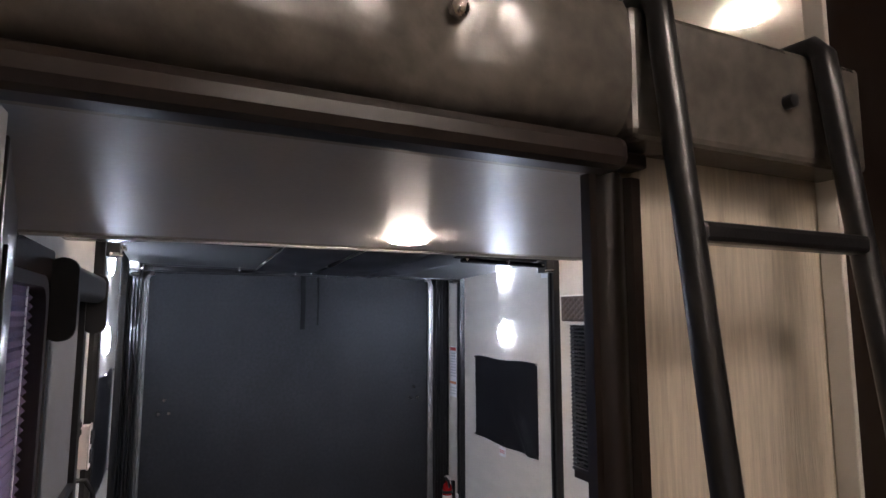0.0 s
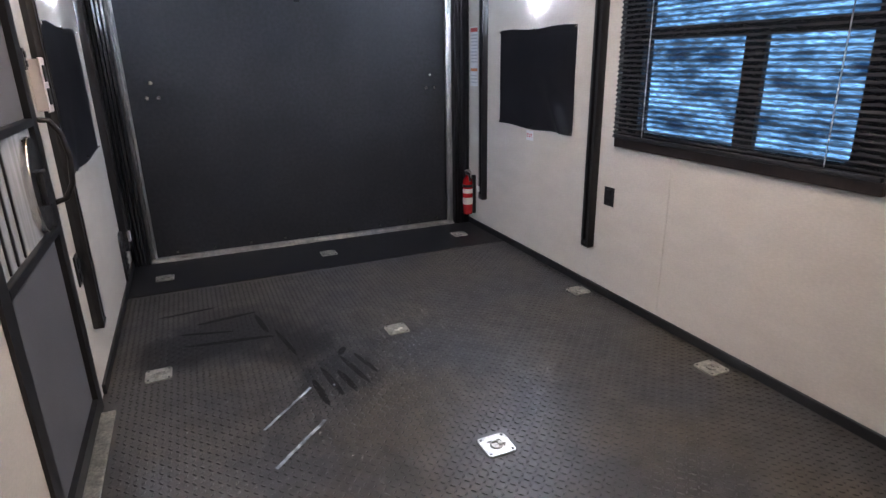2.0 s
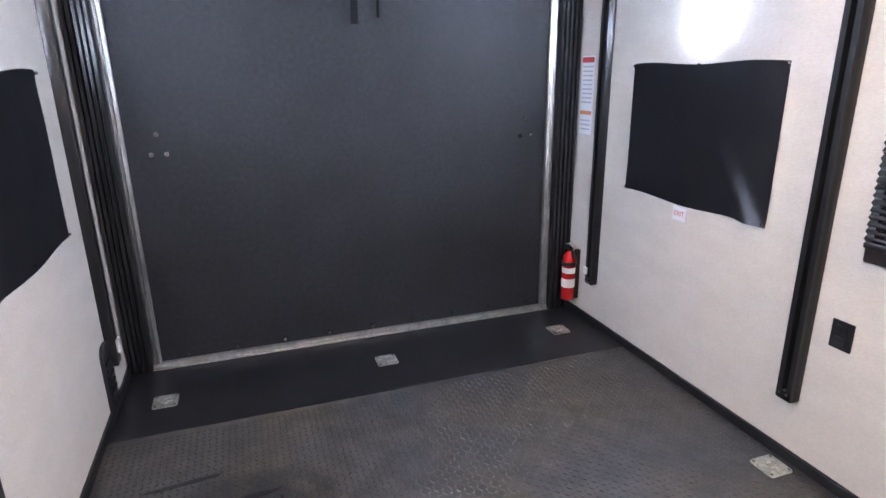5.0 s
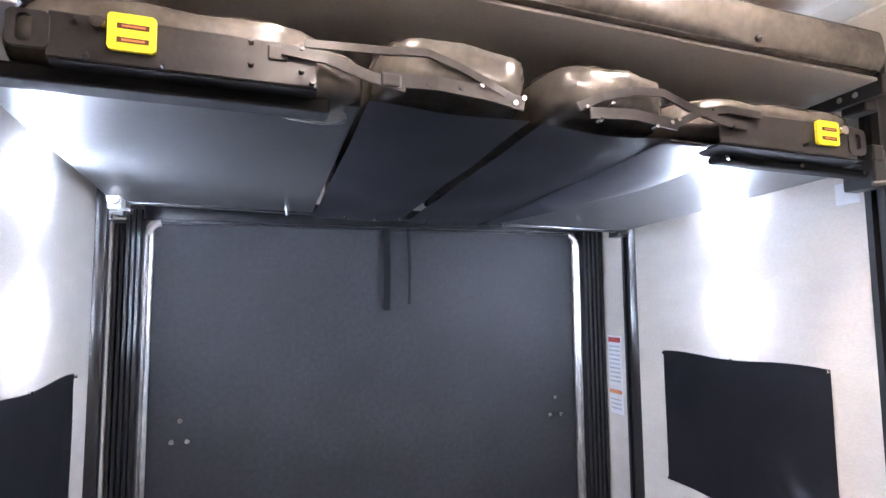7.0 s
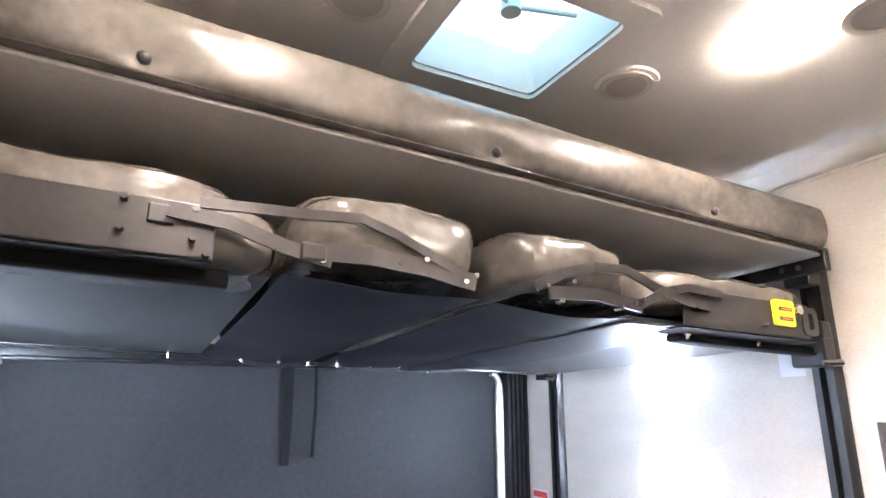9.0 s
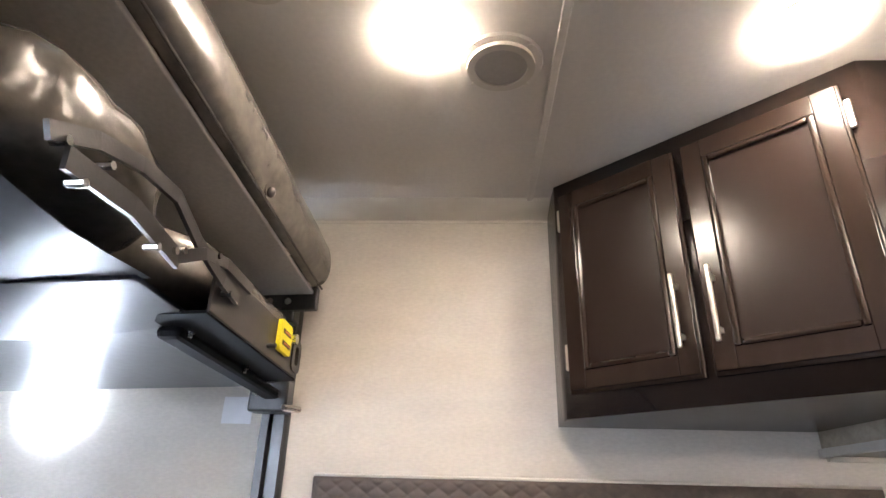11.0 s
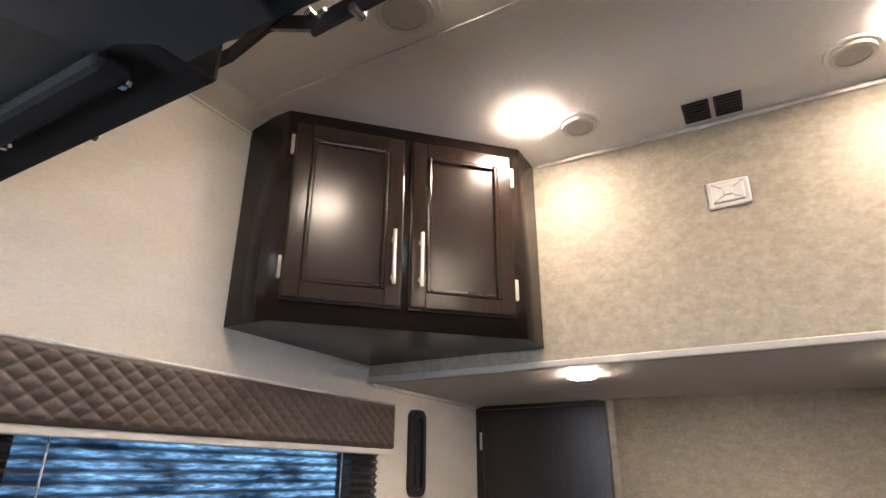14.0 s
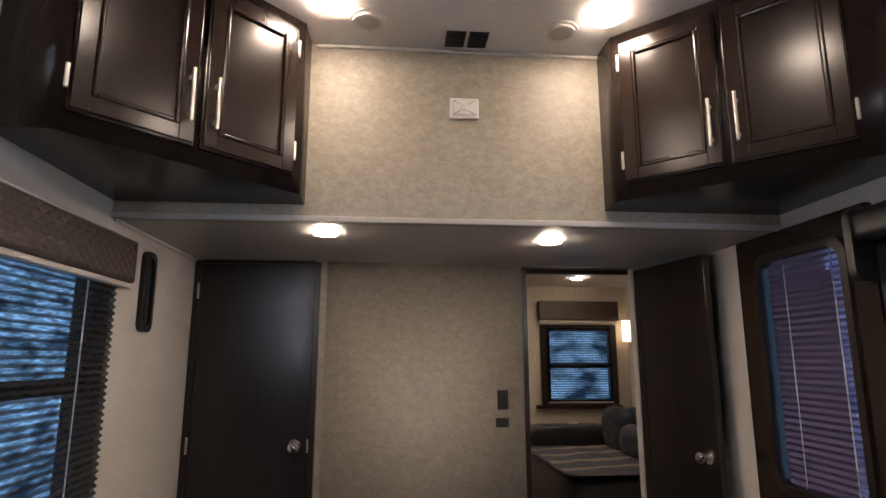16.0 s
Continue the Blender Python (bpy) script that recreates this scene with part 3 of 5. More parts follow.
# ---- vinyl window covers on the side walls ----
def cover(x, s, label, rnd):
    t = thing("window_cover", (x, 2.9, 0.83), label, "window cover", "vinyl window covers")
    bm = bmesh.new()
    ny, nz = 30, 22
    y0, y1, z0, z1 = 2.475, 3.315, 0.83, 1.42
    grid = []
    for i in range(ny + 1):
        row = []
        for j in range(nz + 1):
            y, z = y0 + (y1 - y0) * i / ny, z0 + (z1 - z0) * j / nz
            u, v = i / ny, j / nz
            if rnd and v < 0.12 and u < 0.12:
                k = 0.12
                dd = math.hypot(k - u, k - v)
                if dd > k:
                    y, z = y0 + (y1 - y0) * (k - (k - u) * k / dd), z0 + (z1 - z0) * (k - (k - v) * k / dd)
            off = 0.006 + 0.003 * noise.noise((y * 4, z * 4, x)) + 0.026 * math.exp(-((u - 0.22 + (0.25 - v) * 0.5) / 0.06) ** 2) * max(0, 0.55 - v) * 2 * (1 if s < 0 else 0.3)
            row.append(bm.verts.new((x + s * off, y, z + 0.006 * math.sin(u * 9))))
        grid.append(row)
    for i in range(ny):
        for j in range(nz):
            bm.faces.new((grid[i][j], grid[i + 1][j], grid[i + 1][j + 1], grid[i][j + 1]))
    bmesh.ops.solidify(bm, geom=bm.faces[:], thickness=0.002)
    part("sheet", bm, COVER, t, smooth=True)
    for y, z in ((y0 + 0.008, z1 - 0.008), (y1 - 0.008, z1 - 0.008), (y0 + 0.012, z0 + 0.014), (y1 - 0.012, z0 + 0.014), ((y0 + y1) / 2, z1 - 0.006), ((y0 + y1) / 2, z0 + 0.02)):
        part("snap", cyl(bmesh.new(), (x + s * 0.008, y, z), (x + s * 0.016, y, z), 0.006, 10), CHROME, t, "bright snap")
    return t


cover(W, -1, "black vinyl cover snapped over a window, creased", False)
cover(0, 1, "black vinyl cover with a rounded lower corner", True)
tag = thing("exit_tag", (W, 2.93, 0.79), "small white tag with red letters under the window cover", "sign")
part("card", boxes((W - 0.003, W - 0.0005, 2.885, 2.965, 0.755, 0.815)), PAPER, tag)
cu = bpy.data.curves.new("letters", "FONT")
cu.body, cu.size, cu.align_x, cu.align_y, cu.extrude = "EXIT", 0.032, "CENTER", "CENTER", 0.0004
lt = new("letters", cu)
dg = bpy.context.evaluated_depsgraph_get()
me = bpy.data.meshes.new_from_object(lt.evaluated_get(dg))
bpy.data.objects.remove(lt)
me.materials.clear()
me.materials.append(REDPRINT)
lt = new("letters", me)
lt.parent = tag
lt.matrix_basis = pose(-0.0042, -0.005, -0.005, 90, 0, -90)

notice = thing("warning_notice", (W, 3.72, 1.06), "white paper notice with red heading and orange band", "notice")
part("sheet", boxes((W - 0.003, W - 0.0005, 3.655, 3.775, 1.06, 1.47)), PAPER, notice)
part("heading", boxes((W - 0.004, W - 0.003, 3.66, 3.77, 1.435, 1.462)), REDPRINT, notice, "red heading bar")
part("band", boxes((W - 0.004, W - 0.003, 3.66, 3.77, 1.165, 1.185)), ORANGEPRINT, notice, "orange band")
for k in range(9):
    part("text_line", boxes((W - 0.004, W - 0.003, 3.668, 3.762, 1.41 - 0.023 * k, 1.418 - 0.023 * k)), PRINT, notice)
for k in range(3):
    part("text_line", boxes((W - 0.004, W - 0.003, 3.668, 3.762, 1.13 - 0.023 * k, 1.138 - 0.023 * k)), PRINT, notice)

# ---- fire extinguisher ----
fe = thing("fire_extinguisher", (2.375, 3.70, 0.10), "small red fire extinguisher on a wall bracket near the ramp", "extinguisher")
bm = bmesh.new()
prof = [(0.0, 0.10), (0.034, 0.10), (0.038, 0.106), (0.038, 0.345), (0.034, 0.368), (0.022, 0.388), (0.013, 0.395), (0.013, 0.41), (0, 0.41)]
seg = 24
vs = [[bm.verts.new((2.375 + r * math.cos(k * math.tau / seg), 3.70 + r * math.sin(k * math.tau / seg), z)) for k in range(seg)] for r, z in prof]
for a, b in zip(vs, vs[1:]):
    for k in range(seg):
        bm.faces.new((a[k], a[(k + 1) % seg], b[(k + 1) % seg], b[k]))
bmesh.ops.remove_doubles(bm, verts=bm.verts, dist=1e-5)
cyl_body = part("cylinder", bm, RED, fe)
bm = bmesh.new()
bmesh.ops.create_cone(bm, cap_ends=False, segments=24, radius1=0.0386, radius2=0.0386, depth=0.12, matrix=Matrix.Translation((2.375, 3.70, 0.24)))
part("label", bm, PINKWHITE, fe, "pale printed label")
bm = bmesh.new()
bmesh.ops.create_cone(bm, cap_ends=False, segments=24, radius1=0.0390, radius2=0.0390, depth=0.035, matrix=Matrix.Translation((2.375, 3.70, 0.25)))
part("label_band", bm, RED, fe, "red band on the label")
part("valve", boxes((2.362, 2.388, 3.675, 3.725, 0.405, 0.432), bevel=0.005), BLACK, fe)
bm = bmesh.new()
strap(bm, [(2.375, 3.73, 0.432), (2.37, 3.69, 0.447), (2.362, 3.62, 0.435)], 0.02, 0.006, (1, 0, 0))
part("lever", bm, NICKEL, fe, "bright squeeze lever")
bm = bmesh.new()
strap(bm, [(2.375, 3.70, 0.42), (2.366, 3.65, 0.405), (2.36, 3.625, 0.37)], 0.016, 0.006, (1, 0, 0))
part("grip", bm, BLACK, fe)
bm = bmesh.new()
ring(bm, [(2.375 + 0.043 * math.cos(a), 3.70 + 0.043 * math.sin(a)) for a in (k * math.tau / 24 for k in range(24))],
     [(2.375 + 0.0388 * math.cos(a), 3.70 + 0.0388 * math.sin(a)) for a in (k * math.tau / 24 for k in range(24))], 0.315, 0.335, "z")
part("strap", bm, BLACK, fe)
part("bracket", boxes((2.414, W, 3.685, 3.715, 0.10, 0.40), bevel=0.003), BLACK, fe)


# ---- lamps ----
def puck(name, at, normal, lens, r, label, group):
    n = Vector(normal)
    t = thing(name, at, label, "lamp", group)
    a = Vector(at)
    bm = bmesh.new()
    lathe = ((1.06, 0.0), (1.05, 0.003), (1.02, 0.0045), (0.98, 0.005), (0.94, 0.0045))
    qr = n.to_track_quat("Z", "Y").to_matrix()
    loops = [[bm.verts.new(a + qr @ Vector((r * f * math.cos(k * math.tau / 32), r * f * math.sin(k * math.tau / 32), h))) for k in range(32)] for f, h in lathe]
    for lo, hi in zip(loops, loops[1:]):
        for k in range(32):
            bm.faces.new((lo[k], lo[(k + 1) % 32], hi[(k + 1) % 32], hi[k]))
    part("rim", bm, WHITE, t, smooth=True)
    bm = bmesh.new()
    bmesh.ops.create_uvsphere(bm, u_segments=24, v_segments=12, radius=r)
    q = n.to_track_quat("Z", "Y").to_matrix().to_4x4()
    bm.transform(Matrix.Translation(a + n * 0.0075) @ q @ Matrix.Diagonal((1.03, 1.03, 0.19, 1)))
    part("lens", bm, lens, t, "glowing lens", smooth=True)
    return t


for x, s in ((W, -1), (0, 1)):
    for z in (1.60, 2.015):
        puck("wall_lamp", (x, 2.88, z), (s, 0, 0), COOL, 0.072, "round white wall lamp glowing cool white", "garage wall lamps")
for x, y in ((1.692, 1.14), (0.75, 1.14), (1.712, 1.838), (0.73, 1.838)):
    puck("ceiling_lamp", (x, y, H), (0, 0, -1), WARM, 0.062, "round white ceiling lamp glowing warm white", "garage ceiling lamps")
for x, y in ((1.73, 0.685), (0.825, 0.60)):
    puck("soffit_lamp", (x, y, SOF), (0, 0, -1), WARMLOW, 0.045, "small round lamp in the soffit, lit", "soffit lamps")
puck("loft_lamp", (1.80, 0.42, H), (0, 0, -1), WARMROOM, 0.055, "round lamp above the loft, lit", "front room lamps")
puck("slide_out_lamp", (-0.16, -2.10, 2.14), (0, 0, -1), WARMLOW, 0.04, "small round lamp in the slide-out ceiling, lit", "front room lamps")
# three unseen fill lamps, added to brighten the front room side of the passage
for x, y in ((0.75, -1.0), (0.95, -1.35), (0.6, -2.1)):
    puck("front_room_fill", (x, y, H), (0, 0, -1), WARMROOM, 0.055, "unseen round fill lamp in the front room ceiling, lit", "front room lamps")


# ---- round ceiling speakers and vents ----
def speaker(at, r, drop, label):
    x, y, z = at
    t = thing("ceiling_speaker", at, label, "speaker", "ceiling speakers")
    bm = bmesh.new()
    cyl(bm, (x, y, z), (x, y, z - 0.006), r, 32, r * 0.97)
    part("flange", bm, CEIL, t)
    bm = bmesh.new()
    o = [(x + r * 0.80 * math.cos(k * math.tau / 32), y + r * 0.80 * math.sin(k * math.tau / 32)) for k in range(32)]
    i = [(x + r * 0.62 * math.cos(k * math.tau / 32), y + r * 0.62 * math.sin(k * math.tau / 32)) for k in range(32)]
    ring(bm, o, i, z - 0.006 - drop, z - 0.005, "z")
    part("rim", bm, TRIMLT, t)
    bm = bmesh.new()
    cyl(bm, (x, y, z - 0.005), (x, y, z - 0.008 - drop * 0.4), r * 0.63, 28)
    part("grille", bm, SOFFIT, t, "fine grey grille")
    for k in range(4):
        a = radians(45 + 90 * k)
        part("screw", cyl(bmesh.new(), (x + r * 0.9 * math.cos(a), y + r * 0.9 * math.sin(a), z - 0.008), (x + r * 0.9 * math.cos(a), y + r * 0.9 * math.sin(a), z - 0.004), 0.005, 8), NICKEL, t)
    return t


speaker((1.558, 2.113, H), 0.075, 0.004, "flat round ceiling speaker beside the roof hatch")
speaker((0.91, 2.113, H), 0.075, 0.004, "flat round ceiling speaker beside the roof hatch")
speaker((1.785, 1.69, H), 0.085, 0.010, "deep round ceiling vent beside a lamp")
speaker((1.571, 1.045, H), 0.065, 0.010, "round ceiling vent beside a lamp")
speaker((0.881, 1.032, H), 0.065, 0.010, "round ceiling vent beside a lamp")

rg = thing("return_grille", (1.19, 0.98, H), "black two-part square ceiling grille", "vent")
for x0 in (1.218, 1.134):
    part("grille_plate", boxes((x0, x0 + 0.072, 0.895, 0.998, H - 0.006, H), bevel=0.002), BLACK, rg)
    for k in range(6):
        part("slat", boxes((x0 + 0.006, x0 + 0.066, 0.904 + 0.0155 * k, 0.910 + 0.0155 * k, H - 0.010, H - 0.006)), BLACK, rg)

wv = thing("wall_detector", (1.19, UP, 2.375), "square off-white wall detector with raised edges", "detector")
part("plate", boxes((1.158, 1.27, UP, UP + 0.010, 2.316, 2.399), bevel=0.005), PINKWHITE, wv)
part("raised_frame", boxes((1.173, 1.255, UP + 0.010, UP + 0.016, 2.329, 2.386), bevel=0.004), WHITE, wv)
part("button", boxes((1.201, 1.227, UP + 0.016, UP + 0.020, 2.347, 2.369), bevel=0.003), PINKWHITE, wv)
for sx, sz in ((-1, -1), (1, -1), (-1, 1), (1, 1)):
    bm = bmesh.new()
    strap(bm, [(1.214 + sx * 0.014, UP + 0.0165, 2.358 + sz * 0.012), (1.214 + sx * 0.04, UP + 0.0165, 2.358 + sz * 0.028)], 0.003, 0.003, (0, 1, 0))
    part("rib", bm, PRINT, wv)

# ---- roof hatch ----
rh = thing("roof_hatch", (1.26, 2.10, H), "square roof hatch with a glowing translucent blue-white dome", "skylight")
bm = bmesh.new()
ring(bm, rounded(1.045, 1.475, 1.885, 2.315, 0.035), rounded(1.10, 1.42, 1.94, 2.26, 0.02), H - 0.012, H, "z")
part("trim_frame", bm, CEIL, rh)
bm = bmesh.new()
ring(bm, rounded(1.092, 1.428, 1.932, 2.268, 0.022), rounded(1.104, 1.416, 1.944, 2.256, 0.02), H, H + 0.11, "z")
part("shaft", bm, WHITE, rh)
bm = bmesh.new()
bmesh.ops.create_grid(bm, x_segments=14, y_segments=14, size=0.17)
for v in bm.verts:
    u, w = v.co.x / 0.17, v.co.y / 0.17
    v.co = (1.26 + v.co.x, 2.10 + v.co.y, H + 0.105 + 0.06 * (1 - u * u) * (1 - w * w))
part("dome", bm, SKYDOME, rh, "translucent dome lit by the sky", smooth=True)
bm = bmesh.new()
cyl(bm, (1.26, 2.10, H + 0.07), (1.26, 2.10, H + 0.1), 0.022, 16)
part("crank_knob", bm, WHITE, rh)
bm = bmesh.new()
tube(bm, [(1.12, 2.02, H + 0.085), (1.26, 2.10, H + 0.085), (1.40, 2.06, H + 0.085)], 0.006, 8)
part("crank_arm", bm, WHITE, rh)
rh.location.x -= 0.025


def hung(p):
    """The raised bunks hang on four straps: a little low at the rear and on the window side."""
    x = min(2.39, max(0.05, 0.336 + (p.x - 0.392) * 1.0772))
    y = min(3.56, 3.56 - (3.56 - p.y) * 0.925)
    z = p.z + 0.05 * (3.56 - y) / 1.41 - 0.022 * (x - 1.22)
    if p.z > 2.23:
        return Vector((x + 0.012 * (1.83 - x), y - (0.010 if y < 3.4 else 0.0), z + 0.017 * (1.83 - x)))
    return Vector((x, y, z))


def bpart(name, bm, material, parent, label="", smooth=None):
    for v in bm.verts:
        v.co = hung(v.co)
    return part(name, bm, material, parent, label, smooth)


# ---- upper bunk ----
ub = thing("upper_bunk", (W / 2, 2.8, 2.26), "raised upper bunk with a padded bronze leatherette front roll", "bunk bed")
bpart("base_board", boxes((0.15, 2.245, 2.072, 3.56, 2.276, 2.286), bevel=0.003), BUNKBASE, ub, "taupe underside board")
bm = bmesh.new()
nx, na = 90, 14
x0, x1 = 0.155, 2.24
rows = []
for i in range(nx + 1):
    u = i / nx
    x = x0 + (x1 - x0) * u
    pin = 0.0
    for b in (0.61, 1.21, 1.81):
        pin = max(pin, math.exp(-(abs(x - b) / 0.06) ** 1.3))
    endr = min(1, min(u, 1 - u) / 0.008)
    row = []
    for j in range(na + 1):
        a = math.pi * j / na - math.pi / 2
        cz, cy = math.sin(a), math.cos(a)
        sz = math.copysign(abs(cz) ** 0.75, cz)
        depth = 0.046 * (0.25 + 0.75 * endr) * (1 - 0.62 * pin * math.exp(-((cz + 0.55) / 0.42) ** 2))
        wob = 0.003 * noise.noise((x * 5, j * 0.4, 1.0))
        row.append(bm.verts.new((x, 2.068 - depth * cy ** 0.8 - wob, 2.348 + sz * 0.064 * (0.9 + 0.1 * endr))))
    rows.append(row)
for p, q in zip(rows, rows[1:]):
    for j in range(na):
        bm.faces.new((p[j], q[j], q[j + 1], p[j + 1]))
for row in (rows[0], rows[-1]):
    bm.faces.new(row)
bpart("front_roll", bm, LEATHER, ub, "stuffed bronze leatherette front roll", smooth=True)
bm = bmesh.new()
tube(bm, [(x0, 2.050, 2.288), (x1, 2.048, 2.289)], 0.003, 8)
bpart("piping", bm, LEATHER, ub)
for b in (0.61, 1.21, 1.81):
    bm = bmesh.new()
    bmesh.ops.create_uvsphere(bm, u_segments=12, v_segments=8, radius=0.011, matrix=Matrix.Translation((b, 2.046, 2.312)))
    bpart("button", bm, GREYSTEEL, ub, "domed bronze button", smooth=True)
bm = bmesh.new()
cushion(bm, 0.17, 2.225, 2.07, 3.54, 2.288, 2.40, 8, wob=0.006, seed=3)
bpart("mattress", bm, LEATHER, ub, smooth=True)
for x0, x1 in ((0.128, 0.15), (2.245, 2.267)):
    bpart("side_rail", boxes((x0, x1, 2.06, 3.56, 2.235, 2.30), bevel=0.004), BLACKSTEEL, ub, "black steel side rail")

# ---- lower sofa bunk: two folding sofas hanging on one frame ----
lb = thing("sofa_bunk", (W / 2, 2.8, 2.03), "raised folding sofa bunk with black underside and steel arms", "bunk bed")
bpart("under_board", boxes((0.13, 0.84, 2.14, 3.50, 2.035, 2.047), bevel=0.003), UNDER, lb, "dull grey-black underside board")
bpart("under_board", boxes((1.60, 2.29, 2.14, 3.50, 2.035, 2.047), bevel=0.003), UNDER, lb, "dull grey-black underside board")


def sling(x0, x1, sag, z, y0=2.09, y1=3.55, seed=0):
    """Black cloth stretched under a folded seat, sagging a little."""
    bm = bmesh.new()
    nx, ny = 14, 24
    g = []
    for i in range(nx + 1):
        row = []
        for j in range(ny + 1):
            u, v = i / nx, j / ny
            x = x0 + (x1 - x0) * u
            y = y0 + (y1 - y0) * v
            zz = z - sag * math.sin(math.pi * u) * (0.4 + 0.6 * math.sin(math.pi * v)) + 0.008 * noise.noise((x * 5 + seed, y * 3, 0))
            row.append(bm.verts.new((x, y, zz)))
        g.append(row)
    for i in range(nx):
        for j in range(ny):
            bm.faces.new((g[i][j], g[i + 1][j], g[i + 1][j + 1], g[i][j + 1]))
    bmesh.ops.solidify(bm, geom=bm.faces[:], thickness=0.004)
    return bm


bpart("under_cloth", sling(0.85, 1.205, 0.016, 2.030, seed=1), VINYL, lb, "black cloth under a folded seat", smooth=True)
bpart("under_cloth", sling(1.235, 1.58, 0.020, 2.026, seed=5), VINYL, lb, "black cloth under a folded seat", smooth=True)
bm = bmesh.new()
n = 16
top, bot = [], []
for k in range(n + 1):
    v = k / n
    y = 2.10 + 1.38 * v
    xo = 1.74 + 0.10 * math.sin(v * math.pi * 1.5) - 0.10 * v
    for lst, dz in ((bot, 0.0), (top, 0.008)):
        lst.append([bm.verts.new((x, y, 2.018 + dz - 0.03 * (1 - abs(2 * q - 1)) * math.sin(math.pi * v) ** 0.5)) for q, x in ((0, 1.56), (0.5, (1.56 + xo) / 2), (1, xo))])
for lst in (bot, top):
    for p, q in zip(lst, lst[1:]):
        for j in range(2):
            bm.faces.new((p[j], q[j], q[j + 1], p[j + 1]))
bpart("loose_cloth", bm, VINYL, lb, "sagging black cloth edge", smooth=True)
bm = bmesh.new()
cushion(bm, 0.64, 0.850, 2.075, 2.32, 2.026, 2.15, 3.2, wob=0.008, seed=31)
bpart("under_roll", bm, LEATHER, lb, "rounded bronze leatherette end of a folded seat", smooth=True)
# cushions seen over the arms
for (x0, x1, y0, z0, z1, e, sd) in ((0.155, 0.835, 2.075, 2.05, 2.205, 4.5, 1), (0.866, 1.222, 2.058, 2.055, 2.205, 6.5, 2), (1.257, 1.585, 2.058, 2.055, 2.200, 6.5, 3), (1.60, 2.27, 2.075, 2.05, 2.185, 5.0, 4)):
    bm = bmesh.new()
    cushion(bm, x0, x1, y0, 3.45, z0, z1, e, wob=0.012, seed=sd * 7)
    bpart("cushion", bm, LEATHER, lb, "bronze leatherette cushion", smooth=True)
    c, h = Vector(((x0 + x1) / 2, (y0 + 3.45) / 2, (z0 + z1) / 2)), Vector(((x1 - x0) / 2, (3.45 - y0) / 2, (z1 - z0) / 2))
    seam = []
    for k in range(15):
        u = -0.93 + 1.86 * k / 14
        m = ((1 - abs(u) ** e) / 2) ** (1 / e)
        seam.append((c.x + u * h.x, c.y - m * h.y - 0.004, c.z + m * h.z))
    bm = bmesh.new()
    tube(bm, seam, 0.004, 6)
    bpart("piping", bm, LEATHER, lb)
# frame beams; the left front one is a black bar standing in for shade
bpart("front_beam_and_shade", boxes((0.12, 0.775, 2.105, 2.17, 2.002, 2.034), bevel=0.006), MATTE, lb, "black bar standing in for shade under the bracket")
bm = boxes((1.74, 2.27, 2.125, 2.175, 1.994, 2.018), bevel=0.011)
bpart("front_beam_and_shade", bm, MATTE, lb, "black bar standing in for shade under the bracket with a rounded end")
bpart("rear_beam", boxes((0.06, 2.38, 3.505, 3.545, 2.03, 2.075), bevel=0.008), BLACKSTEEL, lb, "black rear beam")
for x0, x1 in ((0.10, 0.14), (2.25, 2.29)):
    bpart("side_rail", boxes((x0, x1, 2.10, 3.55, 2.04, 2.09), bevel=0.005), BLACKSTEEL, lb, "black side rail")
# bracket plates
YB = 2.052
bpart("bracket_plate", boxes((0.30, 0.745, YB, YB + 0.006, 2.032, 2.118), bevel=0.002), GREYSTEEL, lb, "bronze-grey steel bracket plate")
bpart("bracket_plate", boxes((1.69, 2.13, YB, YB + 0.006, 2.020, 2.110), bevel=0.002), GREYSTEEL, lb, "bronze-grey steel bracket plate")
for x0, x1, z, at in ((0.30, 0.745, 2.032, (0.433, 0.72)), (1.69, 2.16, 2.020, (1.765, 2.01))):
    bpart("flange", boxes((x0, x1, YB + 0.004, YB + 0.115, z - 0.004, z + 0.002), bevel=0.001), MATTE, lb, "black bottom flange")
    for x in at:
        bm = bmesh.new()
        cyl(bm, (x, YB + 0.07, z - 0.004), (x, YB + 0.07, z - 0.012), 0.010, 6)
        cyl(bm, (x, YB + 0.07, z - 0.012), (x, YB + 0.07, z - 0.019), 0.005, 8)
        bpart("bolt", bm, CHROME, lb, "bright bolt head")
bpart("latch_loop", ring(bmesh.new(), rounded(0.242, 0.305, 2.044, 2.112, 0.012), rounded(0.256, 0.280, 2.052, 2.104, 0.011), YB - 0.004, YB + 0.008, "y"), GREYSTEEL, lb)
bpart("latch_loop", ring(bmesh.new(), rounded(2.10, 2.16, 2.03, 2.105, 0.016), rounded(2.118, 2.142, 2.045, 2.09, 0.01), YB - 0.004, YB + 0.008, "y"), GREYSTEEL, lb)
bpart("square_nut", boxes((0.655, 0.69, YB - 0.008, YB, 2.078, 2.108), bevel=0.003), GREYSTEEL, lb, "square clinch nut")
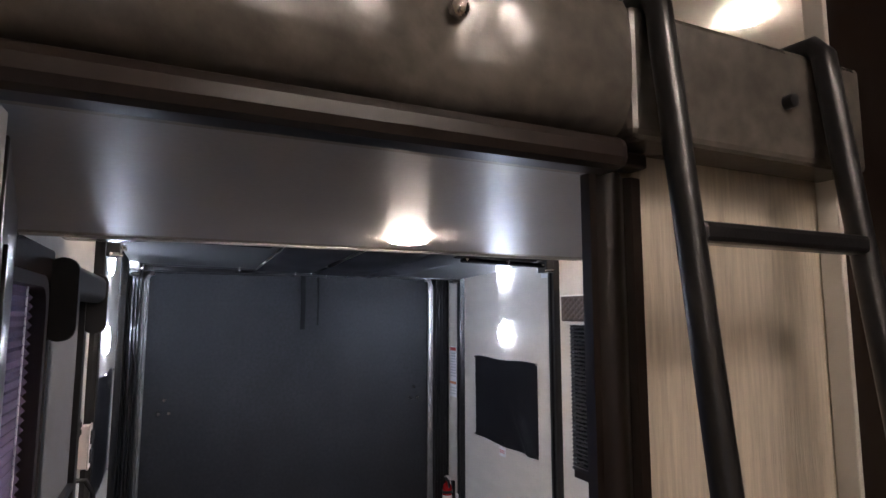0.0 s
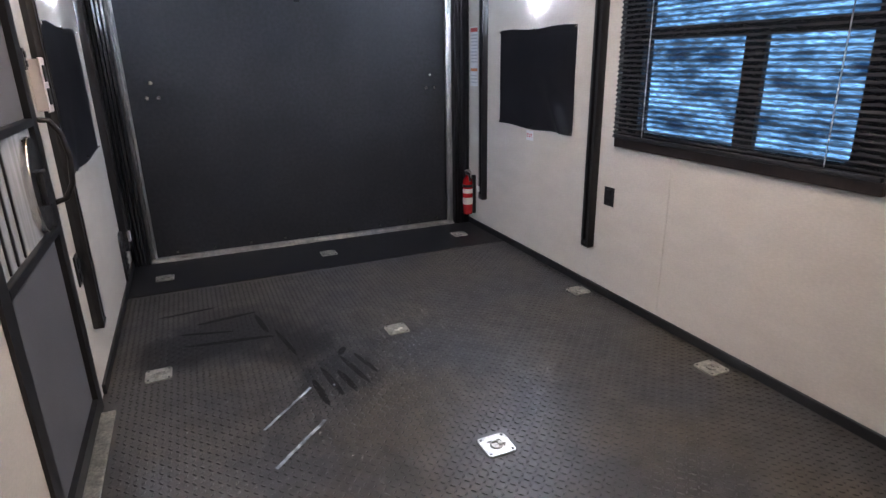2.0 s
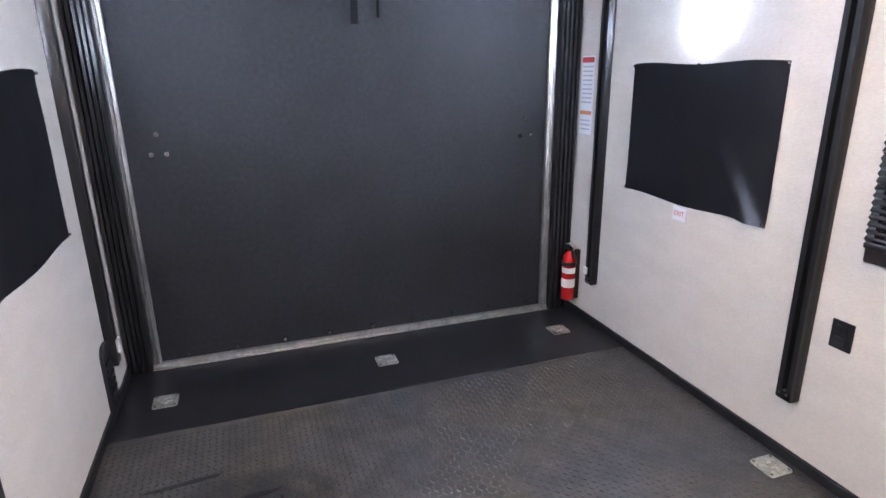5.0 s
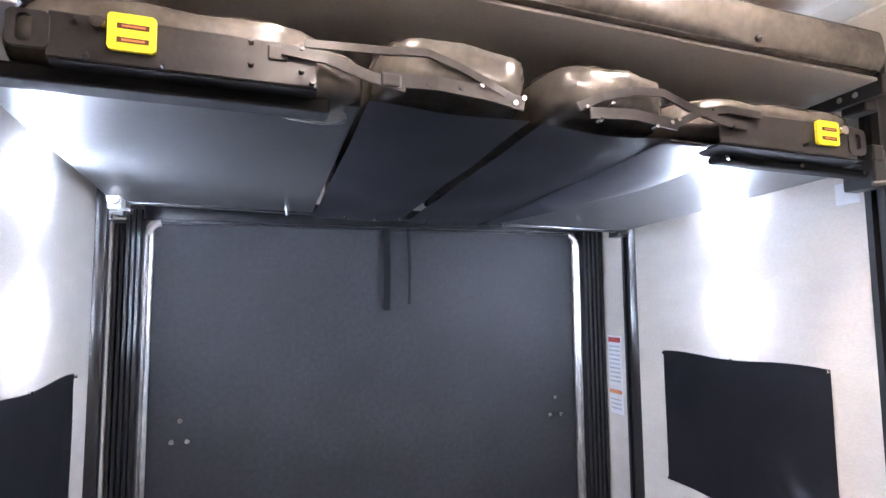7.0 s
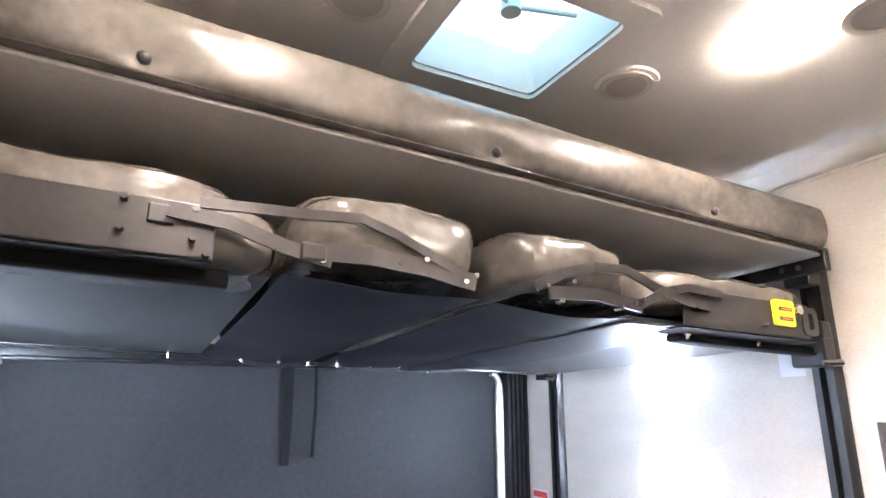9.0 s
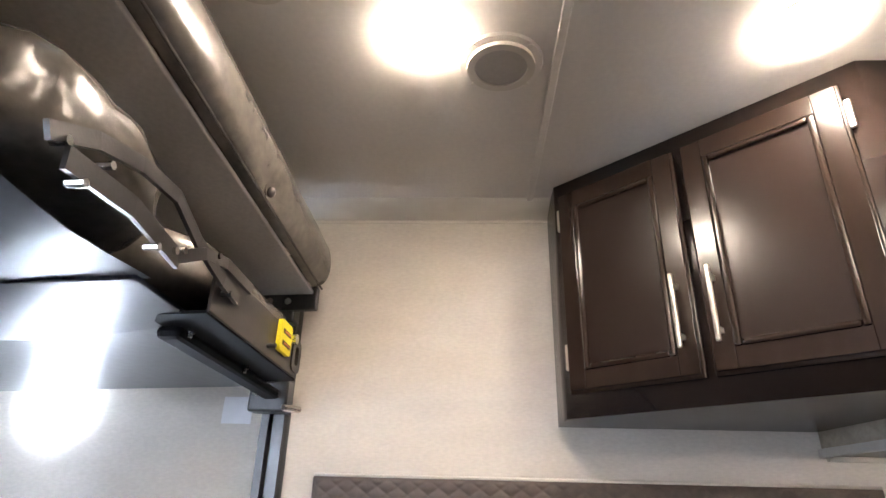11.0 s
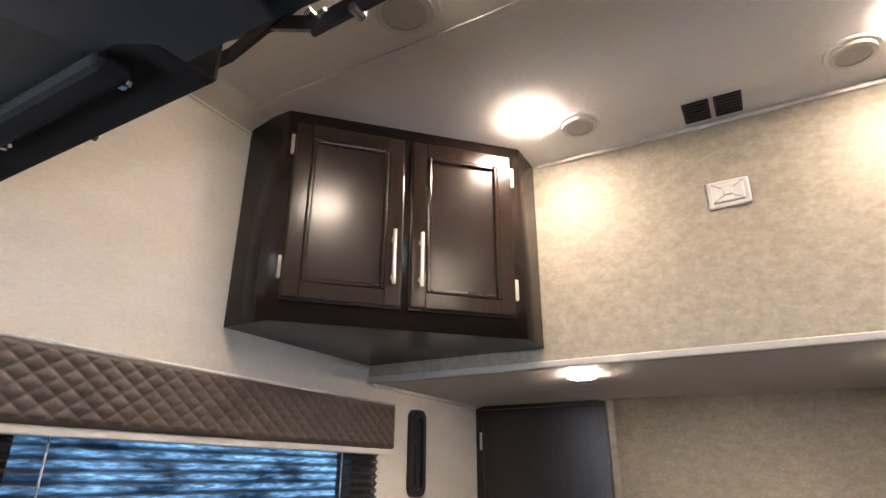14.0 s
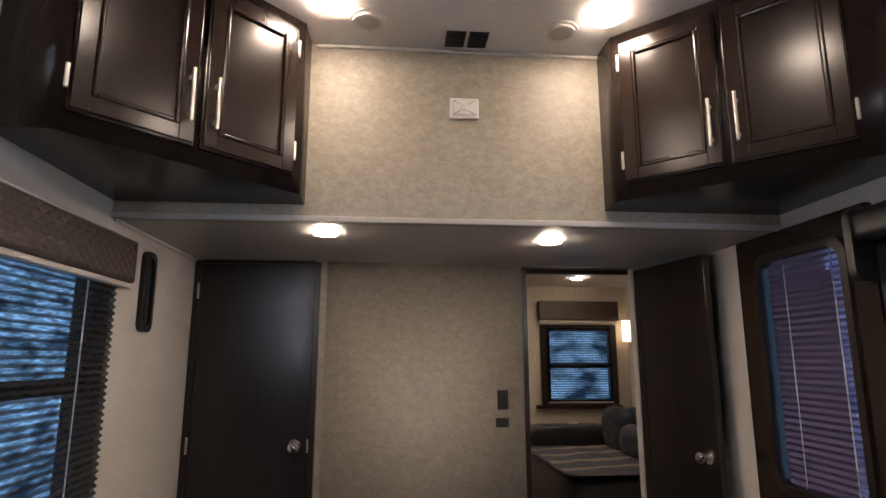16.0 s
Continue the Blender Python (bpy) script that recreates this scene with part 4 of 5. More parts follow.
# folding arms: flat bars bent in the plane of the front
for pts, w in ((((0.68, 2.10), (0.76, 2.092), (0.84, 2.068), (0.915, 2.052)), 0.030),
               (((0.72, 2.118), (0.80, 2.122), (0.88, 2.128), (0.96, 2.135), (1.03, 2.115), (1.10, 2.080), (1.165, 2.052)), 0.022),
               (((0.87, 2.066), (0.98, 2.070), (1.08, 2.064), (1.17, 2.048)), 0.040),
               (((1.30, 2.060), (1.36, 2.092), (1.44, 2.118), (1.52, 2.122), (1.60, 2.095), (1.69, 2.070), (1.76, 2.066)), 0.026),
               (((1.33, 2.050), (1.44, 2.058), (1.56, 2.046)), 0.034),
               (((1.55, 2.046), (1.62, 2.085), (1.70, 2.105), (1.80, 2.100)), 0.024)):
    bm = bmesh.new()
    strap(bm, [(x, YB - 0.010 - 0.004 * (i % 2), z) for i, (x, z) in enumerate(pts)], 0.007, w * 0.78, (0, 1, 0))
    bpart("fold_arm", bm, GREYSTEEL, lb, "bent flat steel arm")
bpart("buckle", boxes((0.865, 0.905, YB - 0.022, YB - 0.008, 2.048, 2.078), bevel=0.005), GREYSTEEL, lb)
bpart("strap_tag", boxes((0.222, 0.252, YB + 0.012, YB + 0.018, 2.128, 2.146)), WHITE, lb, "pale strap tag")
for x, z in ((0.34, 2.10), (0.625, 2.108), (0.625, 2.062), (0.715, 2.105), (0.715, 2.06), (0.90, 2.052), (0.96, 2.066), (1.03, 2.066), (1.075, 2.078), (1.15, 2.048), (1.17, 2.062), (1.32, 2.062),
             (1.385, 2.078), (1.54, 2.05), (1.56, 2.06), (1.66, 2.10), (1.72, 2.06), (1.95, 2.04), (2.06, 2.09), (0.48, 2.038), (0.36, 2.038), (0.735, 2.038), (1.355, 2.036), (1.50, 2.036)):
    bm = bmesh.new()
    cyl(bm, (x, YB - 0.0195, z), (x, YB + 0.002, z), 0.0052, 8)
    hole = x < 0.75 or x in (0.96, 1.03, 1.66, 1.72, 1.95)
    bpart("bolt", bm, BLACKSTEEL if hole else CHROME, lb, "dark bolt head" if hole else "bright bolt head")
for x in (0.741, 0.967, 1.092, 1.195, 1.302, 1.432, 1.543, 1.658):
    bpart("rivet", cyl(bmesh.new(), (x, 3.47, 2.036), (x, 3.47, 2.010), 0.007, 10), CHROME, lb)
for x0, x1, z0, z1 in ((0.392, 0.468, 2.055, 2.125), (1.985, 2.058, 2.045, 2.112)):
    st = thing("warning_sticker", ((x0 + x1) / 2, YB - 0.012, z0), "yellow warning sticker with dark bars on the bunk frame", "sticker", "bunk stickers")
    bpart("backing", prism(bmesh.new(), rounded(x0, x1, z0, z1, 0.008), YB - 0.013, YB - 0.003, "y"), YELLOW, st)
    w = x1 - x0
    for k in (0.20, 0.58):
        bpart("text_bar", boxes((x0 + w * 0.20, x0 + w * 0.86, YB - 0.0145, YB - 0.013, z0 + (z1 - z0) * k, z0 + (z1 - z0) * (k + 0.14))), BROWNPRINT, st)
        bpart("text_bar", boxes((x0 + w * 0.30, x0 + w * 0.78, YB - 0.016, YB - 0.0145, z0 + (z1 - z0) * (k + 0.04), z0 + (z1 - z0) * (k + 0.09))), ORANGEPRINT, st)
    bpart("pin", cyl(bmesh.new(), (x1 + 0.012 if x0 > 1 else x0 - 0.014, YB - 0.022, z0 + 0.045), (x1 + 0.012 if x0 > 1 else x0 - 0.014, YB, z0 + 0.045), 0.012, 14), CHROME, st)
# carriages that ride the tracks
for x, s in ((0.045, 1), (2.395, -1)):
    for y in (2.264, 3.54):
        c = thing("lift_carriage", (x, y, 2.02), "black bunk lift carriage with bright bolts on its track", "lift carriage", "bunk lift carriages")
        a, b = sorted((x, x + s * 0.055))
        part("plate", boxes((a, b, y - 0.05, y + 0.05, 1.985, 2.10), bevel=0.006), BLACKSTEEL, c)
        part("upper_plate", boxes((a, b, y - 0.04, y + 0.04, 2.22, 2.32), bevel=0.006), BLACKSTEEL, c)
        for k in (-0.025, 0.025):
            part("bolt", cyl(bmesh.new(), (x + s * 0.05, y + k, 2.03), (x + s * 0.075, y + k, 2.03), 0.010, 6), CHROME, c, "bright bolt")
            part("bolt", cyl(bmesh.new(), (x + s * 0.05, y + k, 2.27), (x + s * 0.075, y + k, 2.27), 0.010, 6), CHROME, c, "bright bolt")
        part("pin", cyl(bmesh.new(), (x + s * 0.02, y - 0.075, 1.995), (x + s * 0.06, y - 0.045, 1.995), 0.009, 8), CHROME, c)
mb = thing("motor_box", (0.075, 3.50, 2.03), "pale grey lift motor box at the rear beam", "motor")
part("housing", boxes((0.052, 0.105, 3.43, 3.498, 2.02, 2.10), bevel=0.008), WHITE, mb)
part("cap", cyl(bmesh.new(), (0.078, 3.43, 2.06), (0.078, 3.405, 2.06), 0.022, 14), NICKEL, mb, "bright round cap")
wl_tag = thing("wall_label", (W, 2.36, 2.0), "small white label on the wall under the bunk", "label")
part("sheet", boxes((W - 0.003, W - 0.0005, 2.335, 2.415, 1.965, 2.035)), PAPER, wl_tag)


# ---- corner cabinets ----
def corner_cabinet(mirror):
    def fx(x):
        return W - x if mirror else x
    side = "entry" if mirror else "window"
    t = thing("corner_cabinet", (fx(2.1), 1.2, 1.972), "espresso wood corner cabinet with two panel doors beside the " + side, "cabinet", "corner cabinets")
    e = 1.752 if mirror else 1.788
    foot = [(2.438, UP + 0.002), (2.438, 1.52), (2.285, 1.52), (e, 1.00), (e, UP + 0.002)]
    poly = [(fx(x), y) for x, y in foot]
    bm = bmesh.new()
    prism(bm, poly, 1.972, 2.598)
    part("carcass", bm, ESPRESSO_FLAT, t)
    a, b = Vector((2.285, 1.52, 0)), Vector((e, 1.00, 0))
    u = (b - a).normalized()
    nrm = Vector((u.y, -u.x, 0))
    if nrm.dot(Vector((-1, 1, 0))) < 0:
        nrm = -nrm
    L = (b - a).length

    def slab(bm, s0, s1, z0, z1, d0, d1, bev=0.0):
        """A board on the slanting front, from s0 to s1 along it."""
        k = bmesh.new()
        box(k, s0, s1, d0, d1, z0, z1, bevel=bev)
        m = Matrix(((u.x, nrm.x, 0, a.x), (u.y, nrm.y, 0, a.y), (0, 0, 1, 0), (0, 0, 0, 1)))
        k.transform(m)
        if mirror:
            k.transform(Matrix(((-1, 0, 0, W), (0, 1, 0, 0), (0, 0, 1, 0), (0, 0, 0, 1))))
        tmp = bpy.data.meshes.new("tmp")
        k.to_mesh(tmp)
        k.free()
        bm.from_mesh(tmp)
        bpy.data.meshes.remove(tmp)
        return bm

    z0, z1 = 2.029, 2.553
    off = 0.028 if mirror else 0.0
    for d, (s0, s1) in enumerate(((0.023 + off, 0.341 + off), (0.363 + off, 0.681 + off))):
        f, g = 0.047, 0.014
        bm = bmesh.new()
        slab(bm, s0 - 0.003, s1 + 0.003, z0 - 0.005, z1 + 0.003, 0.001, 0.012, 0.004)
        door = part("door", bm, ESPRESSO, t, "espresso framed panel door")
        for q0, q1 in ((s0 + 0.003, s0 + f), (s1 - f, s1 - 0.003)):
            part("stile", slab(bmesh.new(), q0, q1, z0 + 0.004, z1 - 0.003, 0.0115, 0.021, 0.002), ESPRESSO, door)
        for q0, q1 in ((z0 + 0.004, z0 + f), (z1 - f, z1 - 0.003)):
            part("rail", slab(bmesh.new(), s0 + f, s1 - f, q0, q1, 0.0115, 0.0208, 0.001), ESPRESSO, door)
        part("panel", slab(bmesh.new(), s0 + f - 0.002, s1 - f + 0.002, z0 + f - 0.002, z1 - f + 0.002, 0.0125, 0.0140), ESPRESSO_FLAT, door)
        for q0, q1 in ((s0 + f, s0 + f + g), (s1 - f - g, s1 - f)):
            part("moulding", slab(bmesh.new(), q0, q1, z0 + f, z1 - f, 0.0135, 0.0245, 0.0052), ESPRESSO, door)
        for q0, q1 in ((z0 + f, z0 + f + g), (z1 - f - g, z1 - f)):
            part("moulding", slab(bmesh.new(), s0 + f + g, s1 - f - g, q0, q1, 0.0135, 0.0245, 0.0052), ESPRESSO, door)
        hs = s1 - 0.028 if d == 0 else s0 + 0.028
        bm = bmesh.new()
        slab(bm, hs - 0.005, hs + 0.005, 2.085, 2.245, 0.040, 0.050, 0.003)
        slab(bm, hs - 0.004, hs + 0.004, 2.105, 2.115, 0.020, 0.041)
        slab(bm, hs - 0.004, hs + 0.004, 2.215, 2.225, 0.020, 0.041)
        part("handle", bm, NICKEL, door, "brushed nickel bar handle")
        for hz in (2.085, 2.455):
            hx = s0 - 0.012 if d == 0 else s1 + 0.002
            bm = bmesh.new()
            slab(bm, hx, hx + 0.012, hz - 0.002, hz + 0.062, 0.001, 0.010, 0.003)
            part("hinge", bm, NICKEL, door, "nickel hinge")
    return t


corner_cabinet(False)
corner_cabinet(True)


# ---- east window with pleated shade and quilted valance ----
def pleats(y0, y1, z0, z1, x, s, pitch=0.022, depth=0.012, axis="y"):
    bm = bmesh.new()
    n = int((z1 - z0) / pitch) * 2
    rows = []
    for k in range(n + 1):
        z = z0 + (z1 - z0) * k / n
        o = x + s * depth * (k % 2)
        pts = [(o, y, z) if axis == "y" else (y, o, z) for y in (y0, y1)]
        rows.append([bm.verts.new(p) for p in pts])
    for p, q in zip(rows, rows[1:]):
        bm.faces.new((p[0], p[1], q[1], q[0]))
    return bm


w1 = tagged(thing("window_1", (W, 1.43, 0.82), "wide sliding window behind a sheer black pleated shade", "window"), kind=S)
bm = bmesh.new()
ring(bm, rounded(0.84, 2.085, 0.825, 1.74, 0.01), rounded(0.95, 1.955, 0.91, 1.70, 0.025), W - 0.012, W + 0.05, "x")
part("window_frame", bm, DARKTRIM, w1, "dark brown frame")
part("window_sill", boxes((W - 0.022, W, 0.825, 2.10, 0.822, 0.872), bevel=0.005), DARKTRIM, w1, "dark brown lower ledge")
part("meeting_rail", boxes((W + 0.02, W + 0.05, 0.94, 1.955, 1.325, 1.375), bevel=0.004), BLACK, w1)
part("mullion", boxes((W + 0.02, W + 0.05, 1.35, 1.44, 0.90, 1.325), bevel=0.004), BLACK, w1)
for y0, y1, z0, z1 in ((0.94, 1.955, 1.375, 1.71), (0.94, 1.35, 0.91, 1.325), (1.44, 1.955, 0.91, 1.325)):
    g = part("pane", boxes((W + 0.034, W + 0.038, y0, y1, z0, z1)), GLASS, w1)
    g.visible_shadow = False
sh = thing("pleated_shade", (W, 1.43, 0.88), "sheer black pleated window shade drawn down", "shade")
part("pleats", pleats(0.826, 2.105, 0.885, 1.685, W - 0.016, -1), SHEER, sh, smooth=False)
part("bottom_rail", boxes((W - 0.034, W - 0.014, 0.83, 2.10, 0.868, 0.886), bevel=0.004), BLACK, sh)
for y in (1.90, 1.02):
    bm = bmesh.new()
    tube(bm, [(W - 0.0262, y, 0.889), (W - 0.0262, y + 0.001, 1.28), (W - 0.0262, y, 1.68)], 0.0022, 6)
    part("cord", bm, PAPER, sh, "white lift cord")
va = thing("valance", (W, 1.38, 1.69), "brown quilted leatherette valance over the window", "valance")
part("board", boxes((W - 0.060, W, 0.775, 2.137, 1.694, 1.842), bevel=0.008), QUILT, va)
bm = bmesh.new()
ny, nz = 520, 52
y0, y1, z0, z1 = 0.782, 2.130, 1.701, 1.835
vy = [[None] * (nz + 1) for _ in range(ny + 1)]
for i in range(ny + 1):
    for j in range(nz + 1):
        y, z = y0 + (y1 - y0) * i / ny, z0 + (z1 - z0) * j / nz
        p, q = (y / 0.0250 + z / 0.0180) * 0.5, (y / 0.0250 - z / 0.0180) * 0.5
        hgt = (abs(math.sin(math.pi * p)) * abs(math.sin(math.pi * q))) ** 0.55
        edge = min(1, min(i, ny - i) / 3, min(j, nz - j) / 3)
        vy[i][j] = bm.verts.new((W - 0.061 - 0.0042 * hgt * edge, y, z))
for i in range(ny):
    for j in range(nz):
        bm.faces.new((vy[i][j], vy[i + 1][j], vy[i + 1][j + 1], vy[i][j + 1]))
part("quilting", bm, QUILT, va, "diamond-stitched padding", smooth=True)
bm = bmesh.new()
tube(bm, [(W - 0.058, 0.78, 1.842), (W - 0.058, 2.132, 1.842)], 0.004, 8)
part("welt", bm, TRIMLT, va, "pale welt along the top")
part("pale_rail", boxes((W - 0.050, W - 0.004, 0.78, 2.13, 1.676, 1.694), bevel=0.003), TRIMLT, va, "pale rail below the padding")
bd = solid("backdrop_east", boxes((W + 3.0, W + 3.02, -14, 9, -3.0, 7.0)), OUTSIDE, "overcast daylight and bare branches outside", "backdrop", S)

# recessed pull on the east wall
ps = thing("recessed_pull", (W, 0.545, 1.535), "black rounded recessed plastic pull on the wall", "handle")
bm = bmesh.new()
ring(bm, rounded(0.488, 0.602, 1.535, 1.848, 0.035), rounded(0.510, 0.580, 1.560, 1.824, 0.026), W - 0.016, W, "x")
part("bezel", bm, BLACK, ps)
part("recess", prism(bmesh.new(), rounded(0.510, 0.580, 1.560, 1.824, 0.026), W - 0.004, W - 0.001, "x"), BLACK, ps)
part("bar", boxes((W - 0.012, W - 0.004, 0.533, 0.557, 1.575, 1.715), bevel=0.003), BLACK, ps)


def outlet(name, at, ax, s, w, h, material, label, cat):
    """A wall plate with two insets; ax is the wall's normal axis."""
    x, y, z = at
    t = thing(name, at, label, cat)

    def b(a0, a1, c0, c1, d0, d1, bev=0.003):
        if ax == "x":
            p, q = sorted((x + s * d0, x + s * d1))
            return boxes((p, q, y + a0, y + a1, z + c0, z + c1), bevel=bev)
        p, q = sorted((y + s * d0, y + s * d1))
        return boxes((x + a0, x + a1, p, q, z + c0, z + c1), bevel=bev)
    part("plate", b(-w / 2, w / 2, -h / 2, h / 2, 0, 0.007), material, t)
    part("insert", b(-w * 0.26, w * 0.26, h * 0.06, h * 0.36, 0.007, 0.012, 0.002), BLACK, t, "black insert")
    part("insert", b(-w * 0.26, w * 0.26, -h * 0.36, -h * 0.06, 0.007, 0.012, 0.002), BLACK, t, "black insert")
    return t


outlet("wall_outlet", (W, 2.125, 0.555), "x", -1, 0.075, 0.10, BLACK, "black outlet plate beside the bunk track", "outlet")
outlet("wall_outlet", (0, 2.19, 0.52), "x", 1, 0.065, 0.12, BLACK, "black outlet plate beside the bunk track", "outlet")
sp = outlet("switch_plate", (0.032, 2.178, 1.195), "x", 1, 0.075, 0.18, PINKWHITE, "tall off-white switch plate with black toggles", "switch")
part("back_box", boxes((0.0, 0.032, 2.146, 2.21, 1.11, 1.28), bevel=0.003), PINKWHITE, sp)
outlet("switch_plate", (0.906, -0.0995, 1.228), "y", 1, 0.055, 0.095, BLACK, "black rounded switch plate beside the passage", "switch")
outlet("switch_plate", (0.910, -0.0995, 1.117), "y", 1, 0.065, 0.045, BLACK, "small black switch plate beside the passage", "switch")
outlet("switch_plate", (0.978, -0.127, 1.175), "y", -1, 0.095, 0.092, BLACK, "black switch plate on grasscloth wallboard", "switch")
outlet("door_catch", (0, 2.11, 1.28), "x", 1, 0.035, 0.07, BLACK, "small black door catch on the wall", "catch")
fv = thing("floor_vent", (0, 3.455, 0), "black arched heater vent at the floor", "vent")
part("cover_plate", prism(bmesh.new(), rounded(3.39, 3.52, 0.046, 0.33, 0.05, corners=(0, 0, 1, 1)), 0.0, 0.014, "x"), BLACK, fv)
for k in range(6):
    part("louvre", boxes((0.014, 0.02, 3.405, 3.505, 0.07 + 0.035 * k, 0.085 + 0.035 * k), bevel=0.002), BLACK, fv)

# ---- west window ----
w2 = tagged(thing("window_2", (0, 0.94, 0.9), "upright window in a dark brown frame behind a plum pleated shade", "window"), kind=S)
bm = bmesh.new()
ring(bm, rounded(0.590, 1.284, 0.885, 1.912, 0.012), rounded(0.725, 1.165, 0.965, 1.815, 0.06), -0.03, 0.016, "x")
part("window_frame", bm, ESPRESSO, w2, "dark brown wooden surround")
bm = bmesh.new()
ring(bm, rounded(0.705, 1.185, 0.945, 1.835, 0.07), rounded(0.735, 1.155, 0.975, 1.805, 0.06), -0.02, 0.026, "x")
part("inner_frame", bm, DARKTRIM, w2, "rounded dark inner frame")
g = part("pane", boxes((-0.045, -0.041, 0.72, 1.23, 0.945, 1.845)), GLASS, w2)
g.visible_shadow = False
s2 = thing("pleated_shade", (0, 0.98, 0.98), "plum pleated shade with two white cords", "shade")
part("pleats", pleats(0.752, 1.160, 0.975, 1.815, -0.012, 1, 0.024, 0.010), SHEER2, s2, smooth=False)
for y in (0.845, 1.085):
    bm = bmesh.new()
    tube(bm, [(-0.0034, y, 0.98), (-0.0034, y + 0.001, 1.4), (-0.0034, y, 1.805)], 0.0024, 6)
    part("cord", bm, PAPER, s2, "white lift cord")
solid("backdrop_west", boxes((-3.02, -3.0, -14, 9.0, -3.0, 7.0)), OUTDIM, "dim daylight outside", "backdrop", S)

# ---- entry screen door ----
d1 = tagged(thing("door_1", (0, 1.72, 0), "black-framed entry screen door with grey mesh and white slider", "door"), kind=S)
part("door_frame", ring(bmesh.new(), rounded(1.335, 2.105, 0.0, 1.89, 0.06, corners=(0, 0, 1, 1)), rounded(1.405, 2.04, 0.07, 1.82, 0.05, corners=(0, 0, 1, 1)), -0.035, 0.011, "x"), BLACK, d1)
part("upper_screen", boxes((-0.014, -0.010, 1.405, 2.04, 1.10, 1.82)), MESH, d1, "grey insect screen")
part("lower_panel", boxes((-0.016, -0.008, 1.405, 2.04, 0.07, 0.72)), LOWPANEL, d1, "grey lower panel")
part("cross_bar", boxes((-0.02, 0.012, 1.405, 2.04, 1.075, 1.10), bevel=0.004), BLACK, d1)
part("cross_bar", boxes((-0.02, 0.012, 1.405, 2.04, 0.715, 0.745), bevel=0.004), BLACK, d1)
part("slider_panel", boxes((-0.012, -0.006, 1.405, 2.04, 0.745, 1.075)), CLEARPANEL, d1, "glossy white slider panel")
for y in (1.50, 1.58, 1.66):
    part("slider_rib", boxes((-0.006, 0.0, y, y + 0.012, 0.75, 1.07), bevel=0.002), BLACK, d1)
bm = bmesh.new()
prism(bm, [(1.92 + 0.09 * math.cos(a), 0.905 + 0.15 * math.sin(a)) for a in (k * math.tau / 24 for k in range(24))], -0.006, 0.016, "x", bevel=0.004)
part("latch_plate", bm, CHROME, d1, "bright round latch plate")
part("latch", boxes((0.016, 0.034, 1.90, 1.97, 0.84, 0.95), bevel=0.008), BLACK, d1)
part("rear_skin", boxes((-0.078, -0.070, 1.36, 2.08, 0.0, 1.86)), BLACK, d1)
d1.location.y -= 0.045
rb = thing("roller_blind", (0.04, 1.70, 1.82), "black leatherette blind roll with drooping ends over the entry door", "blind")
bm = bmesh.new()
prism(bm, rounded(0.002, 0.075, 1.78, 1.885, 0.03), 1.32, 2.06, "y")
part("roll", bm, BLACK, rb)
for y in (1.30, 2.05):
    bm = bmesh.new()
    prism(bm, rounded(0.002, 0.082, 1.66, 1.895, 0.035), y, y + 0.03, "y", bevel=0.004)
    part("end_cap", bm, BLACK, rb, "drooping black end piece")
rb.location.y -= 0.045
gh = thing("grab_handle", (0, 2.08, 0.92), "curved black grab handle beside the entry door", "handle")
bm = bmesh.new()
tube(bm, [(0.004, 2.06, 1.09), (0.04, 2.07, 1.085), (0.066, 2.08, 1.04), (0.076, 2.085, 0.96), (0.068, 2.08, 0.87), (0.042, 2.07, 0.82), (0.004, 2.06, 0.81)], 0.0095, 10)
part("bar", bm, BLACK, gh)

# ---- bathroom door ----
d2 = tagged(thing("door_2", (2.11, 0, 0), "closed black-stained wooden door with a bright knob", "door"), kind=S)
part("door_leaf", boxes((1.857, 2.405, -0.026, 0.004, 0.01, 1.895), bevel=0.003), DOORSKIN, d2)
part("door_trim", boxes((1.832, 1.856, -0.028, 0.012, 0, 1.908), (2.406, 2.438, -0.028, 0.010, 0, 1.908), (1.856, 2.406, -0.028, 0.010, 1.896, 1.9135), bevel=0.002), DARKTRIM, d2)
for z in (0.25, 1.0, 1.72):
    part("hinge", cyl(bmesh.new(), (2.412, 0.014, z), (2.412, 0.014, z + 0.075), 0.006, 8), NICKEL, d2, "nickel hinge")
bm = bmesh.new()
cyl(bm, (1.922, 0.004, 1.03), (1.922, 0.012, 1.03), 0.03, 20)
cyl(bm, (1.922, 0.01, 1.03), (1.922, 0.045, 1.03), 0.011, 12)
bmesh.ops.create_uvsphere(bm, u_segments=16, v_segments=10, radius=0.027, matrix=Matrix.Translation((1.922, 0.058, 1.03)))
part("knob", bm, CHROME, d2, "bright round knob", smooth=True)
part("strike", boxes((1.858, 1.866, 0.004, 0.008, 1.0, 1.06)), NICKEL, d2)

